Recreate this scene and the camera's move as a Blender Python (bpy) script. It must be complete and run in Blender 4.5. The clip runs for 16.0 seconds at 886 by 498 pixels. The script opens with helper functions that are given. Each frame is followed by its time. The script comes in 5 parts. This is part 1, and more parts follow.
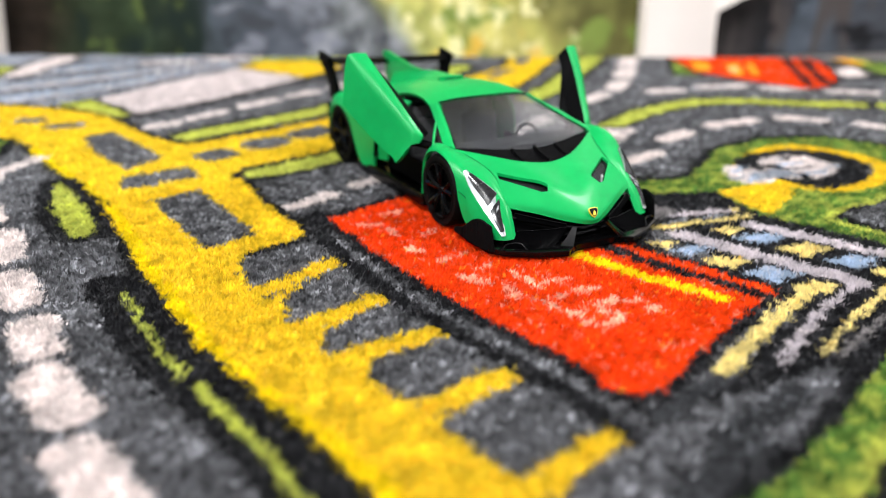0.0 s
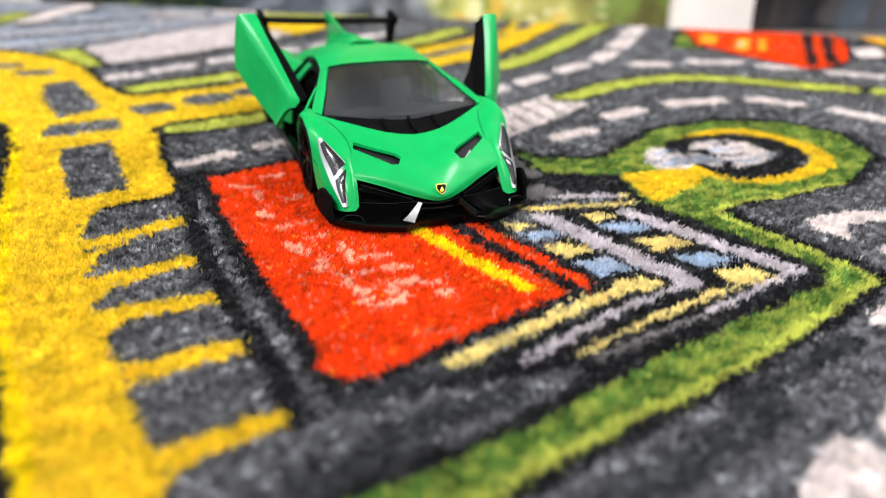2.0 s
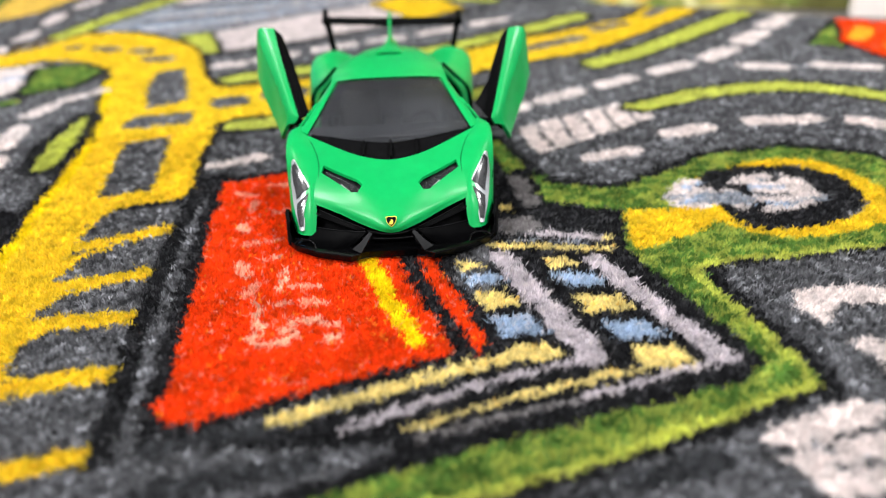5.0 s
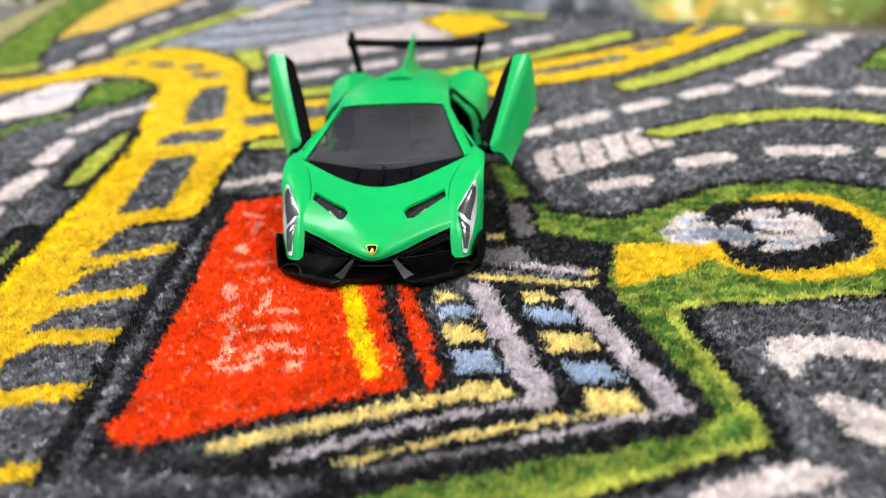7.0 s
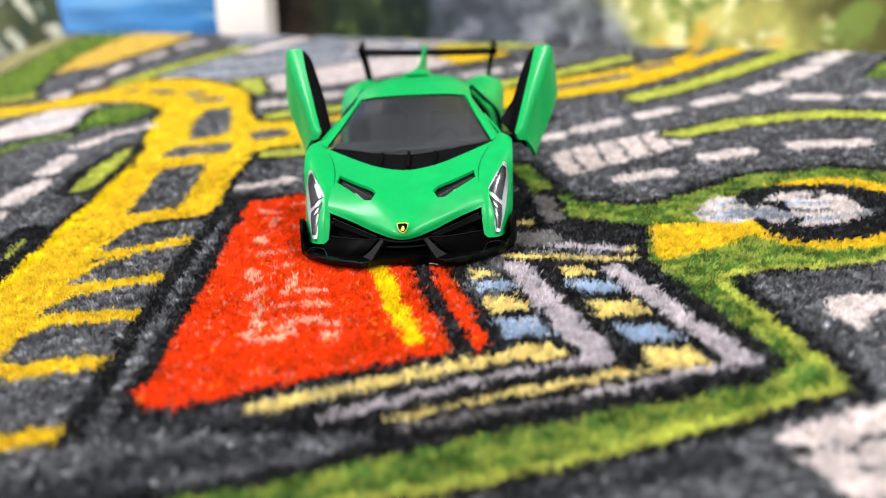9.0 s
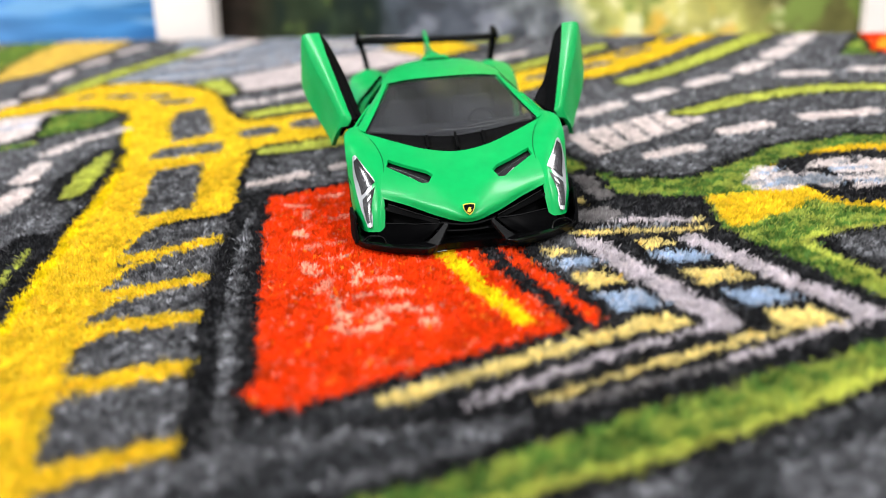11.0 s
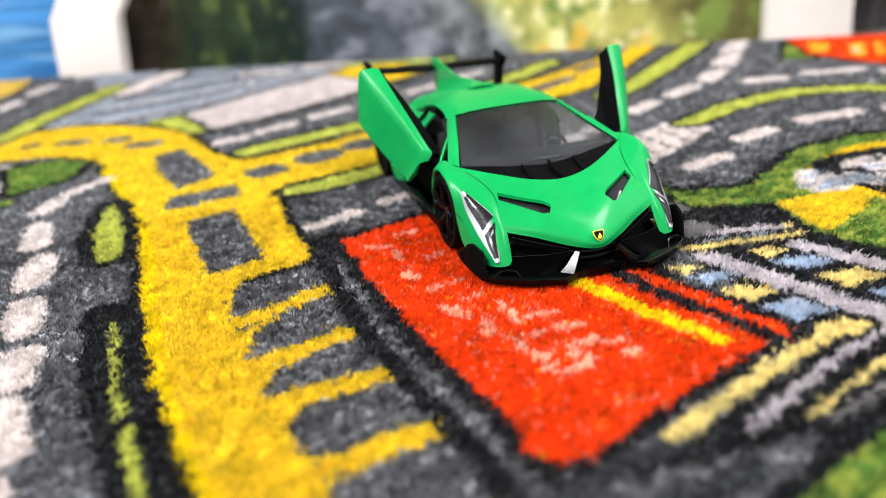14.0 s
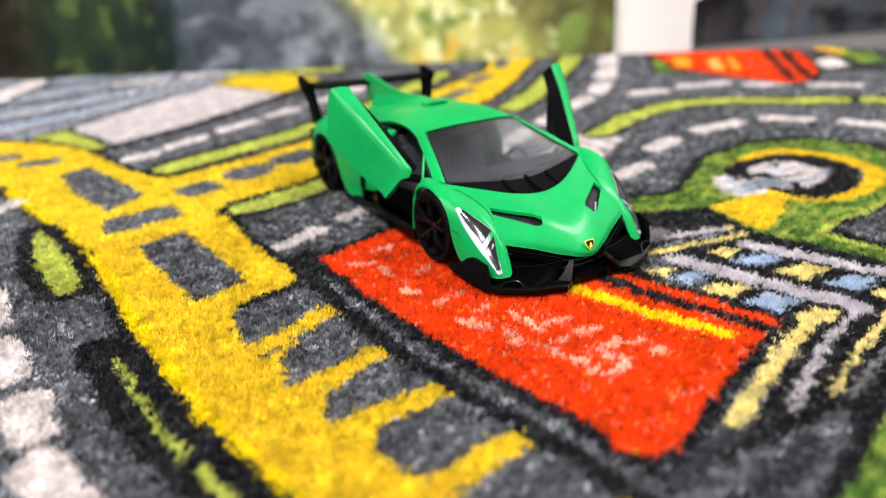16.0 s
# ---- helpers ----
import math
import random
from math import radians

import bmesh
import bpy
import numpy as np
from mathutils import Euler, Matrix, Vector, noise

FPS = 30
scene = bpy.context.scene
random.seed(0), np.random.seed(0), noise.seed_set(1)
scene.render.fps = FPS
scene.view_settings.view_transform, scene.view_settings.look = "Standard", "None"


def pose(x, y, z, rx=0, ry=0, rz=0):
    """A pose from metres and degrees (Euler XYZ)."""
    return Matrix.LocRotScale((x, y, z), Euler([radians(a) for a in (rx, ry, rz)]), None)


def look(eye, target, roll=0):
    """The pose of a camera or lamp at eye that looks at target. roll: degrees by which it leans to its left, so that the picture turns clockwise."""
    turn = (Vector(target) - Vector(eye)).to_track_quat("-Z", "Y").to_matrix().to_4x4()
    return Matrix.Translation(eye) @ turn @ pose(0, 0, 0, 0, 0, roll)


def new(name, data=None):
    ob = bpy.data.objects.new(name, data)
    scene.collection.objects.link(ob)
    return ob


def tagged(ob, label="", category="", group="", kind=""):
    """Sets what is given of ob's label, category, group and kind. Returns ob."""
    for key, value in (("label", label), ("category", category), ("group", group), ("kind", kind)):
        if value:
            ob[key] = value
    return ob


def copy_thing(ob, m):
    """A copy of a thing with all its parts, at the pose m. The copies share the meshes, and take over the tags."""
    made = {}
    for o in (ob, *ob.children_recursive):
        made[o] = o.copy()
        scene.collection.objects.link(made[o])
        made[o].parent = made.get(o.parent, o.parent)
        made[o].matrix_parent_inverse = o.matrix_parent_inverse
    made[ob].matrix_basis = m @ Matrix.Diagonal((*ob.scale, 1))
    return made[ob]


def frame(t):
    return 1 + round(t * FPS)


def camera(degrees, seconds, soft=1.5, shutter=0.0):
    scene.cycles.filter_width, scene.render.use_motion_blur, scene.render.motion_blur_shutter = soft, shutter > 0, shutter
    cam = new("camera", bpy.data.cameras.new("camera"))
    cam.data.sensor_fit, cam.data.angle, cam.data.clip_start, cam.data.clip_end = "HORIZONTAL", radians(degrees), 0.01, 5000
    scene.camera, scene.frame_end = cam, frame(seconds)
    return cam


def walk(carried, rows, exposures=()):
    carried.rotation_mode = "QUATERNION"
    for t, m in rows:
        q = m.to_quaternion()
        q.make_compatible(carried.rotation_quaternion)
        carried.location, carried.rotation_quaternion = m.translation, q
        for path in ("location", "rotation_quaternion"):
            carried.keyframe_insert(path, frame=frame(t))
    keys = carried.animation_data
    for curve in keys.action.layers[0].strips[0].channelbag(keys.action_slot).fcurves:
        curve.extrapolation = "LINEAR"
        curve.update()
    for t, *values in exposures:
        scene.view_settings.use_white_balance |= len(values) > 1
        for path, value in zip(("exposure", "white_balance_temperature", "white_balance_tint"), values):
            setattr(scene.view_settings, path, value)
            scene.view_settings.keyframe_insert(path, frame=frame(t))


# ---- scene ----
cam = camera(57.64, 16.0, soft=0.95)
PATH = [
    (0, (-0.1344, -0.2381, 0.0807), (-0.0013, 0.0069, -0.0300), 0.20),
    (0.5, (-0.1199, -0.2473, 0.0824), (0.0054, 0.0004, -0.0312), 0.42),
    (1, (-0.1058, -0.2519, 0.0841), (0.0108, -0.0020, -0.0340), 0.71),
    (1.5, (-0.0857, -0.2602, 0.0847), (0.0207, -0.0074, -0.0368), 1.02),
    (2, (-0.0690, -0.2635, 0.0834), (0.0267, -0.0080, -0.0413), 1.13),
    (2.5, (-0.0514, -0.2650, 0.0828), (0.0308, -0.0059, -0.0442), 0.98),
    (3, (-0.0397, -0.2659, 0.0852), (0.0267, -0.0041, -0.0455), 0.58),
    (3.5, (-0.0249, -0.2665, 0.0880), (0.0262, -0.0030, -0.0459), 0.21),
    (4, (-0.0123, -0.2638, 0.0892), (0.0220, 0.0009, -0.0477), -0.50),
    (4.5, (0.0027, -0.2647, 0.0937), (0.0230, 0.0002, -0.0457), -1.29),
    (5, (0.0075, -0.2668, 0.1021), (0.0166, -0.0021, -0.0388), -1.95),
    (5.2, (0.0138, -0.2680, 0.1038), (0.0176, -0.0026, -0.0361), -2.28),
    (7.3, (0.0372, -0.2644, 0.1080), (0.0120, 0.0007, -0.0301), -3.42),
    (7.5, (0.0345, -0.2659, 0.1017), (0.0093, 0.0016, -0.0318), -3.41),
    (8, (0.0282, -0.2694, 0.0908), (0.0045, 0.0018, -0.0354), -3.39),
    (8.2, (0.0279, -0.2705, 0.0896), (0.0054, 0.0022, -0.0331), -3.40),
    (10.5, (-0.0069, -0.2606, 0.0737), (-0.0005, 0.0173, -0.0391), -3.78),
    (11, (-0.0181, -0.2598, 0.0747), (-0.0005, 0.0175, -0.0385), -4.09),
    (11.5, (-0.0301, -0.2594, 0.0773), (0.0003, 0.0169, -0.0355), -4.35),
    (12, (-0.0443, -0.2553, 0.0797), (-0.0039, 0.0199, -0.0328), -4.77),
    (12.5, (-0.0540, -0.2521, 0.0794), (-0.0044, 0.0215, -0.0334), -5.03),
    (13, (-0.0662, -0.2482, 0.0822), (-0.0072, 0.0233, -0.0311), -5.12),
    (13.5, (-0.0769, -0.2444, 0.0830), (-0.0112, 0.0254, -0.0306), -5.23),
    (14, (-0.0864, -0.2428, 0.0847), (-0.0117, 0.0247, -0.0287), -5.07),
    (14.5, (-0.0964, -0.2408, 0.0885), (-0.0091, 0.0230, -0.0246), -4.71),
    (15, (-0.1063, -0.2354, 0.0907), (-0.0033, 0.0224, -0.0231), -4.23),
    (15.5, (-0.1181, -0.2300, 0.0915), (0.0017, 0.0196, -0.0240), -3.42),
    (16, (-0.1325, -0.2281, 0.0936), (0.0051, 0.0116, -0.0233), -2.16),
]
cam.data.dof.use_dof = True
cam.data.dof.focus_distance = 0.206
cam.data.dof.aperture_fstop = 8.2
walk(cam, [(t, look(eye, target, roll)) for t, eye, target, roll in PATH])

# ---- light ----
world = bpy.data.worlds.new("room_air")
world.use_nodes = True
world.node_tree.nodes["Background"].inputs[0].default_value = (0.9, 0.95, 1.0, 1)
world.node_tree.nodes["Background"].inputs[1].default_value = 0.05
scene.world = world
scene.view_settings.exposure = 0.0


def ceiling_lamp_light(x, y, z, watts, size, colour):
    lamp = bpy.data.lights.new("ceiling_lamp_light", "AREA")
    lamp.shape, lamp.size, lamp.energy, lamp.color = "SQUARE", size, watts, colour
    ob = new("ceiling_lamp_light", lamp)
    ob.matrix_world = pose(x, y, z)
    return ob


LAMPS = [(-1.45, -0.15), (1.45, -0.15), (-1.5, -1.45), (1.5, -1.45)]
for lx, ly in LAMPS:
    ceiling_lamp_light(lx, ly, 2.28, 91.2 if lx < 0 else 75.4, 0.55, (0.985, 0.99, 1.0))


# ---- materials ----
def nodes_of(m):
    m.use_nodes = True
    t = m.node_tree
    return t, t.nodes, t.links, t.nodes["Principled BSDF"]


def surface(name, colour, rough=0.5, metal=0.0, coat=0.0, vary=0.12, scale=300.0, bump=0.05, coat_rough=0.05, spec=0.5):
    """A procedural surface: colour varied by coarse and fine noise, with roughness wear and fine relief."""
    m = bpy.data.materials.new(name)
    t, n, l, b = nodes_of(m)
    co = n.new("ShaderNodeTexCoord")
    fine, coarse = n.new("ShaderNodeTexNoise"), n.new("ShaderNodeTexNoise")
    fine.inputs["Scale"].default_value, fine.inputs["Detail"].default_value = scale, 4.0
    coarse.inputs["Scale"].default_value, coarse.inputs["Detail"].default_value = scale * 0.13, 3.0
    l.new(co.outputs["Object"], fine.inputs["Vector"]), l.new(co.outputs["Object"], coarse.inputs["Vector"])
    mix = n.new("ShaderNodeMath")
    mix.operation = "MULTIPLY"
    l.new(fine.outputs["Fac"], mix.inputs[0]), l.new(coarse.outputs["Fac"], mix.inputs[1])
    ramp = n.new("ShaderNodeValToRGB")
    ramp.color_ramp.elements[0].position, ramp.color_ramp.elements[1].position = 0.1, 0.42
    ramp.color_ramp.elements[0].color = (*[c * (1 - vary) for c in colour], 1)
    ramp.color_ramp.elements[1].color = (*[min(1, c * (1 + vary)) for c in colour], 1)
    l.new(mix.outputs[0], ramp.inputs[0]), l.new(ramp.outputs[0], b.inputs["Base Color"])
    rr = n.new("ShaderNodeMapRange")
    rr.inputs["To Min"].default_value, rr.inputs["To Max"].default_value = max(0.02, rough - 0.06), min(1, rough + 0.08)
    l.new(coarse.outputs["Fac"], rr.inputs["Value"]), l.new(rr.outputs[0], b.inputs["Roughness"])
    b.inputs["Metallic"].default_value, b.inputs["Specular IOR Level"].default_value = metal, spec
    b.inputs["Coat Weight"].default_value, b.inputs["Coat Roughness"].default_value = coat, coat_rough
    if bump:
        bp = n.new("ShaderNodeBump")
        bp.inputs["Strength"].default_value, bp.inputs["Distance"].default_value = bump, 0.0004
        l.new(fine.outputs["Fac"], bp.inputs["Height"]), l.new(bp.outputs[0], b.inputs["Normal"])
    return m


PAINT = surface("green_enamel", (0.002, 0.228, 0.053), 0.36, 0.0, 0.11, 0.09, 250, 0.012, 0.19, 0.09)
BLACK = surface("gloss_black_plastic", (0.0010, 0.0010, 0.0011), 0.16, 0.0, 0.0, 0.3, 500, 0.02, 0.05, 0.16)
FANG = surface("polished_black_plastic", (0.0012, 0.0012, 0.0014), 0.2, 0.0, 0.0, 0.3, 500, 0.03, 0.05, 0.3)
MATT_BLACK = surface("matt_black_plastic", (0.0028, 0.0028, 0.003), 0.5, 0.0, 0.0, 0.3, 700, 0.06, 0.05, 0.01)
CABIN = surface("dark_cabin_plastic", (0.016, 0.016, 0.018), 0.6, 0.0, 0.0, 0.25, 600, 0.08, 0.05, 0.12)
SATIN = surface("satin_black_plastic", (0.0006, 0.0006, 0.0007), 0.3, 0.0, 0.0, 0.3, 500, 0.03, 0.05, 0.006)
SPOKE = surface("black_wheel_plastic", (0.0014, 0.0014, 0.0015), 0.22, 0.0, 0.0, 0.3, 500, 0.03, 0.05, 0.07)
SEAT = surface("grey_seat_plastic", (0.036, 0.036, 0.038), 0.55, 0.0, 0.0, 0.25, 600, 0.08, 0.05, 0.2)
# body green darkened: paints the shade inside seam, pressed line and scoop slot
SHADED_GROOVE = surface("shaded_green_groove", (0.001, 0.085, 0.022), 0.5, 0.0, 0.0, 0.2, 500, 0.02, 0.05, 0.1)
WIPER = surface("grey_wiper_print", (0.075, 0.076, 0.08), 0.4, 0.0, 0.0, 0.3, 700, 0.02, 0.05, 0.2)
RUBBER = surface("tyre_rubber", (0.0032, 0.0032, 0.0033), 0.55, 0.0, 0.0, 0.35, 900, 0.12, 0.05, 0.04)
CHROME = surface("silvered_plastic", (0.32, 0.33, 0.34), 0.32, 0.6, 0.1, 0.12, 400, 0.03)
LAMP_DARK = surface("smoked_lamp_insert", (0.012, 0.012, 0.013), 0.2, 0.0, 0.12, 0.4, 500, 0.03, 0.05, 0.3)
GOLD = surface("yellow_print", (0.62, 0.48, 0.03), 0.35, 0.0, 0.4, 0.1, 800, 0.02)
WHITE = surface("white_paint", (0.76, 0.69, 0.64), 0.5, 0.0, 0.0, 0.05, 30, 0.03)
WALL = surface("wall_paint", (0.42, 0.42, 0.43), 0.8, 0.0, 0.0, 0.04, 12, 0.03)
CEIL = surface("ceiling_paint", (0.45, 0.45, 0.46), 0.85, 0.0, 0.0, 0.03, 12, 0.03)
FLOOR = surface("floor_vinyl", (0.095, 0.085, 0.08), 0.45, 0.0, 0.0, 0.2, 25, 0.05)
METAL = surface("lamp_housing", (0.7, 0.7, 0.7), 0.4, 0.2, 0.0, 0.05, 60, 0.03)
BACKING = surface("mat_backing", (0.12, 0.11, 0.10), 0.9, 0.0, 0.0, 0.25, 400, 0.2)


def tinted_glass():
    m = bpy.data.materials.new("smoked_clear_plastic")
    t, n, l, b = nodes_of(m)
    clear, haze, add = n.new("ShaderNodeBsdfTransparent"), n.new("ShaderNodeMixShader"), n.new("ShaderNodeMixShader")
    clear.inputs[0].default_value = (0.87, 0.88, 0.89, 1)
    b.inputs["Base Color"].default_value, b.inputs["Roughness"].default_value = (0.080, 0.084, 0.092, 1), 0.3
    co, no, mr = n.new("ShaderNodeTexCoord"), n.new("ShaderNodeTexNoise"), n.new("ShaderNodeMapRange")
    no.inputs["Scale"].default_value, no.inputs["Detail"].default_value = 34.0, 5.0
    mr.inputs["From Min"].default_value, mr.inputs["From Max"].default_value = 0.35, 0.7
    mr.inputs["To Min"].default_value, mr.inputs["To Max"].default_value = 0.04, 0.19
    l.new(co.outputs["Object"], no.inputs["Vector"]), l.new(no.outputs["Fac"], mr.inputs["Value"]), l.new(mr.outputs[0], haze.inputs[0])
    l.new(clear.outputs[0], haze.inputs[1]), l.new(b.outputs[0], haze.inputs[2])
    gloss, edge, power, scale = n.new("ShaderNodeBsdfGlossy"), n.new("ShaderNodeLayerWeight"), n.new("ShaderNodeMath"), n.new("ShaderNodeMath")
    gloss.inputs["Roughness"].default_value, edge.inputs["Blend"].default_value = 0.2, 0.5
    power.operation, power.inputs[1].default_value = "POWER", 3.0
    scale.operation, scale.inputs[1].default_value, scale.inputs[2].default_value = "MULTIPLY_ADD", 0.45, 0.03
    l.new(edge.outputs["Facing"], power.inputs[0]), l.new(power.outputs[0], scale.inputs[0])
    l.new(scale.outputs[0], add.inputs[0]), l.new(haze.outputs[0], add.inputs[1]), l.new(gloss.outputs[0], add.inputs[2])
    l.new(add.outputs[0], n["Material Output"].inputs[0])
    return m


GLASS = tinted_glass()


def glow(name, colour, strength):
    m = bpy.data.materials.new(name)
    t, n, l, b = nodes_of(m)
    b.inputs["Emission Color"].default_value, b.inputs["Emission Strength"].default_value = (*colour, 1), strength
    return m


DIFFUSER = glow("lamp_diffuser", (1.0, 0.965, 0.92), 3.0)


def printed_pile():
    m = bpy.data.materials.new("printed_pile")
    t, n, l, b = nodes_of(m)
    a, g, co = n.new("ShaderNodeAttribute"), n.new("ShaderNodeNewGeometry"), n.new("ShaderNodeTexCoord")
    a.attribute_name = "print"
    k = n.new("ShaderNodeMapRange")
    k.inputs["To Min"].default_value, k.inputs["To Max"].default_value = 0.86, 1.1
    l.new(g.outputs["Random Per Island"], k.inputs["Value"])
    no = n.new("ShaderNodeTexNoise")
    no.inputs["Scale"].default_value, no.inputs["Detail"].default_value = 160.0, 3.0
    l.new(co.outputs["Object"], no.inputs["Vector"])
    k2 = n.new("ShaderNodeMapRange")
    k2.inputs["From Min"].default_value, k2.inputs["From Max"].default_value = 0.3, 0.7
    k2.inputs["To Min"].default_value, k2.inputs["To Max"].default_value = 0.8, 1.15
    l.new(no.outputs["Fac"], k2.inputs["Value"])
    mu, sc = n.new("ShaderNodeMath"), n.new("ShaderNodeVectorMath")
    mu.operation, sc.operation = "MULTIPLY", "SCALE"
    l.new(k.outputs[0], mu.inputs[0]), l.new(k2.outputs[0], mu.inputs[1])
    l.new(a.outputs["Color"], sc.inputs[0]), l.new(mu.outputs[0], sc.inputs["Scale"])
    l.new(sc.outputs[0], b.inputs["Base Color"])
    b.inputs["Roughness"].default_value, b.inputs["Specular IOR Level"].default_value = 0.8, 0.04
    # yarn lets part of the light through
    thin, mix = n.new("ShaderNodeBsdfTranslucent"), n.new("ShaderNodeMixShader")
    mix.inputs[0].default_value = 0.33
    l.new(sc.outputs[0], thin.inputs[0]), l.new(b.outputs[0], mix.inputs[1]), l.new(thin.outputs[0], mix.inputs[2])
    l.new(mix.outputs[0], n["Material Output"].inputs[0])
    return m


PILE = printed_pile()


def painted(name, stops, streak=(6.0, 6.0, 6.0), wobble=0.05, slant=0.0, spray=None, rough_strokes=1.0, dabs=()):
    """Brush-painted board: colours that follow one another along the board, with ragged borders and strokes. dabs: where along the board, colour, share, scale."""
    m = bpy.data.materials.new(name)
    t, n, l, b = nodes_of(m)
    co, mp, sx = n.new("ShaderNodeTexCoord"), n.new("ShaderNodeMapping"), n.new("ShaderNodeSeparateXYZ")
    mp.inputs["Scale"].default_value = streak
    no, no2 = n.new("ShaderNodeTexNoise"), n.new("ShaderNodeTexNoise")
    no.inputs["Scale"].default_value, no.inputs["Detail"].default_value = 4.0, 5.0
    no2.inputs["Scale"].default_value, no2.inputs["Detail"].default_value = 5.5, 3.0
    l.new(co.outputs["Object"], mp.inputs[0]), l.new(mp.outputs[0], no.inputs["Vector"]), l.new(co.outputs["Object"], sx.inputs[0])
    l.new(mp.outputs[0], no2.inputs["Vector"])
    w = n.new("ShaderNodeMath")
    w.operation = "MULTIPLY_ADD"
    w.inputs[1].default_value = wobble
    l.new(no.outputs["Fac"], w.inputs[0])
    # borders on the far part of the board lean over with height
    ease, up, place = n.new("ShaderNodeMapRange"), n.new("ShaderNodeMath"), n.new("ShaderNodeMath")
    ease.inputs["From Min"].default_value, ease.inputs["From Max"].default_value = 0.13, 0.22
    ease.inputs["To Max"].default_value = slant
    up.operation, place.operation = "MULTIPLY", "ADD"
    l.new(sx.outputs["X"], ease.inputs["Value"]), l.new(ease.outputs[0], up.inputs[0]), l.new(sx.outputs["Z"], up.inputs[1])
    l.new(sx.outputs["X"], place.inputs[0]), l.new(up.outputs[0], place.inputs[1]), l.new(place.outputs[0], w.inputs[2])
    mr = n.new("ShaderNodeMapRange")
    mr.inputs["From Min"].default_value, mr.inputs["From Max"].default_value = wobble * 0.5, wobble * 0.5 + stops[-1][0]
    l.new(w.outputs[0], mr.inputs["Value"])
    ramp = n.new("ShaderNodeValToRGB")
    e = ramp.color_ramp.elements
    while len(e) < len(stops):
        e.new(0.5)
    for k, (p, c) in enumerate(stops):
        e[k].position, e[k].color = p / stops[-1][0], (*c, 1)
    l.new(mr.outputs[0], ramp.inputs[0])
    k2, sc = n.new("ShaderNodeMapRange"), n.new("ShaderNodeVectorMath")
    k2.inputs["From Min"].default_value, k2.inputs["From Max"].default_value = 0.3, 0.7
    k2.inputs["To Min"].default_value, k2.inputs["To Max"].default_value = 1 - 0.4 * rough_strokes, 1 + 0.35 * rough_strokes
    sc.operation = "SCALE"
    l.new(no2.outputs["Fac"], k2.inputs["Value"]), l.new(ramp.outputs[0], sc.inputs[0]), l.new(k2.outputs[0], sc.inputs["Scale"])
    last = sc.outputs[0]
    for k, (x0, x1, colour, share, scale) in enumerate(dabs):
        shift, spots, pick, left, right, once, twice, over = (n.new("ShaderNode" + kind) for kind in ("Mapping", "TexNoise", "MapRange", "MapRange", "MapRange", "Math", "Math", "Mix"))
        shift.inputs["Location"].default_value, shift.inputs["Scale"].default_value = (3.1 * k + 1.7, 5.3 * k, 2.9 * k), scale
        spots.inputs["Scale"].default_value, spots.inputs["Detail"].default_value = 1.0, 3.0
        pick.inputs["From Min"].default_value, pick.inputs["From Max"].default_value = 0.66 - 0.3 * share, 0.74 - 0.3 * share
        left.inputs["From Min"].default_value, left.inputs["From Max"].default_value = x0 - 0.006, x0 + 0.01
        right.inputs["From Min"].default_value, right.inputs["From Max"].default_value = x1 + 0.006, x1 - 0.01
        once.operation = twice.operation = "MULTIPLY"
        over.data_type, over.inputs["B"].default_value = "RGBA", (*colour, 1)
        l.new(co.outputs["Object"], shift.inputs[0]), l.new(shift.outputs[0], spots.inputs["Vector"]), l.new(spots.outputs["Fac"], pick.inputs["Value"])
        l.new(place.outputs[0], left.inputs["Value"]), l.new(place.outputs[0], right.inputs["Value"])
        l.new(pick.outputs[0], once.inputs[0]), l.new(left.outputs[0], once.inputs[1]), l.new(once.outputs[0], twice.inputs[0]), l.new(right.outputs[0], twice.inputs[1])
        l.new(twice.outputs[0], over.inputs["Factor"]), l.new(last, over.inputs["A"])
        last = over.outputs["Result"]
    l.new(last, b.inputs["Base Color"])
    if spray:
        # a burst of white brush dabs
        away, far, dab, much, mix = n.new("ShaderNodeVectorMath"), n.new("ShaderNodeMapRange"), n.new("ShaderNodeMapRange"), n.new("ShaderNodeMath"), n.new("ShaderNodeMix")
        away.operation, much.operation, mix.data_type = "DISTANCE", "MULTIPLY", "RGBA"
        away.inputs[1].default_value = (spray[0], 0.0, spray[1])
        far.inputs["From Min"].default_value, far.inputs["From Max"].default_value = spray[2], 0.2 * spray[2]
        dab.inputs["From Min"].default_value, dab.inputs["From Max"].default_value = 0.46, 0.66
        mix.inputs["B"].default_value = (0.42, 0.44, 0.46, 1)
        l.new(co.outputs["Object"], away.inputs[0]), l.new(away.outputs["Value"], far.inputs["Value"]), l.new(no2.outputs["Fac"], dab.inputs["Value"])
        l.new(far.outputs[0], much.inputs[0]), l.new(dab.outputs[0], much.inputs[1]), l.new(much.outputs[0], mix.inputs["Factor"])
        l.new(last, mix.inputs["A"]), l.new(mix.outputs["Result"], b.inputs["Base Color"])
    b.inputs["Roughness"].default_value, b.inputs["Specular IOR Level"].default_value = 0.6, 0.12
    bp = n.new("ShaderNodeBump")
    bp.inputs["Strength"].default_value, bp.inputs["Distance"].default_value = 0.2, 0.002
    l.new(no2.outputs["Fac"], bp.inputs["Height"]), l.new(bp.outputs[0], b.inputs["Normal"])
    return m


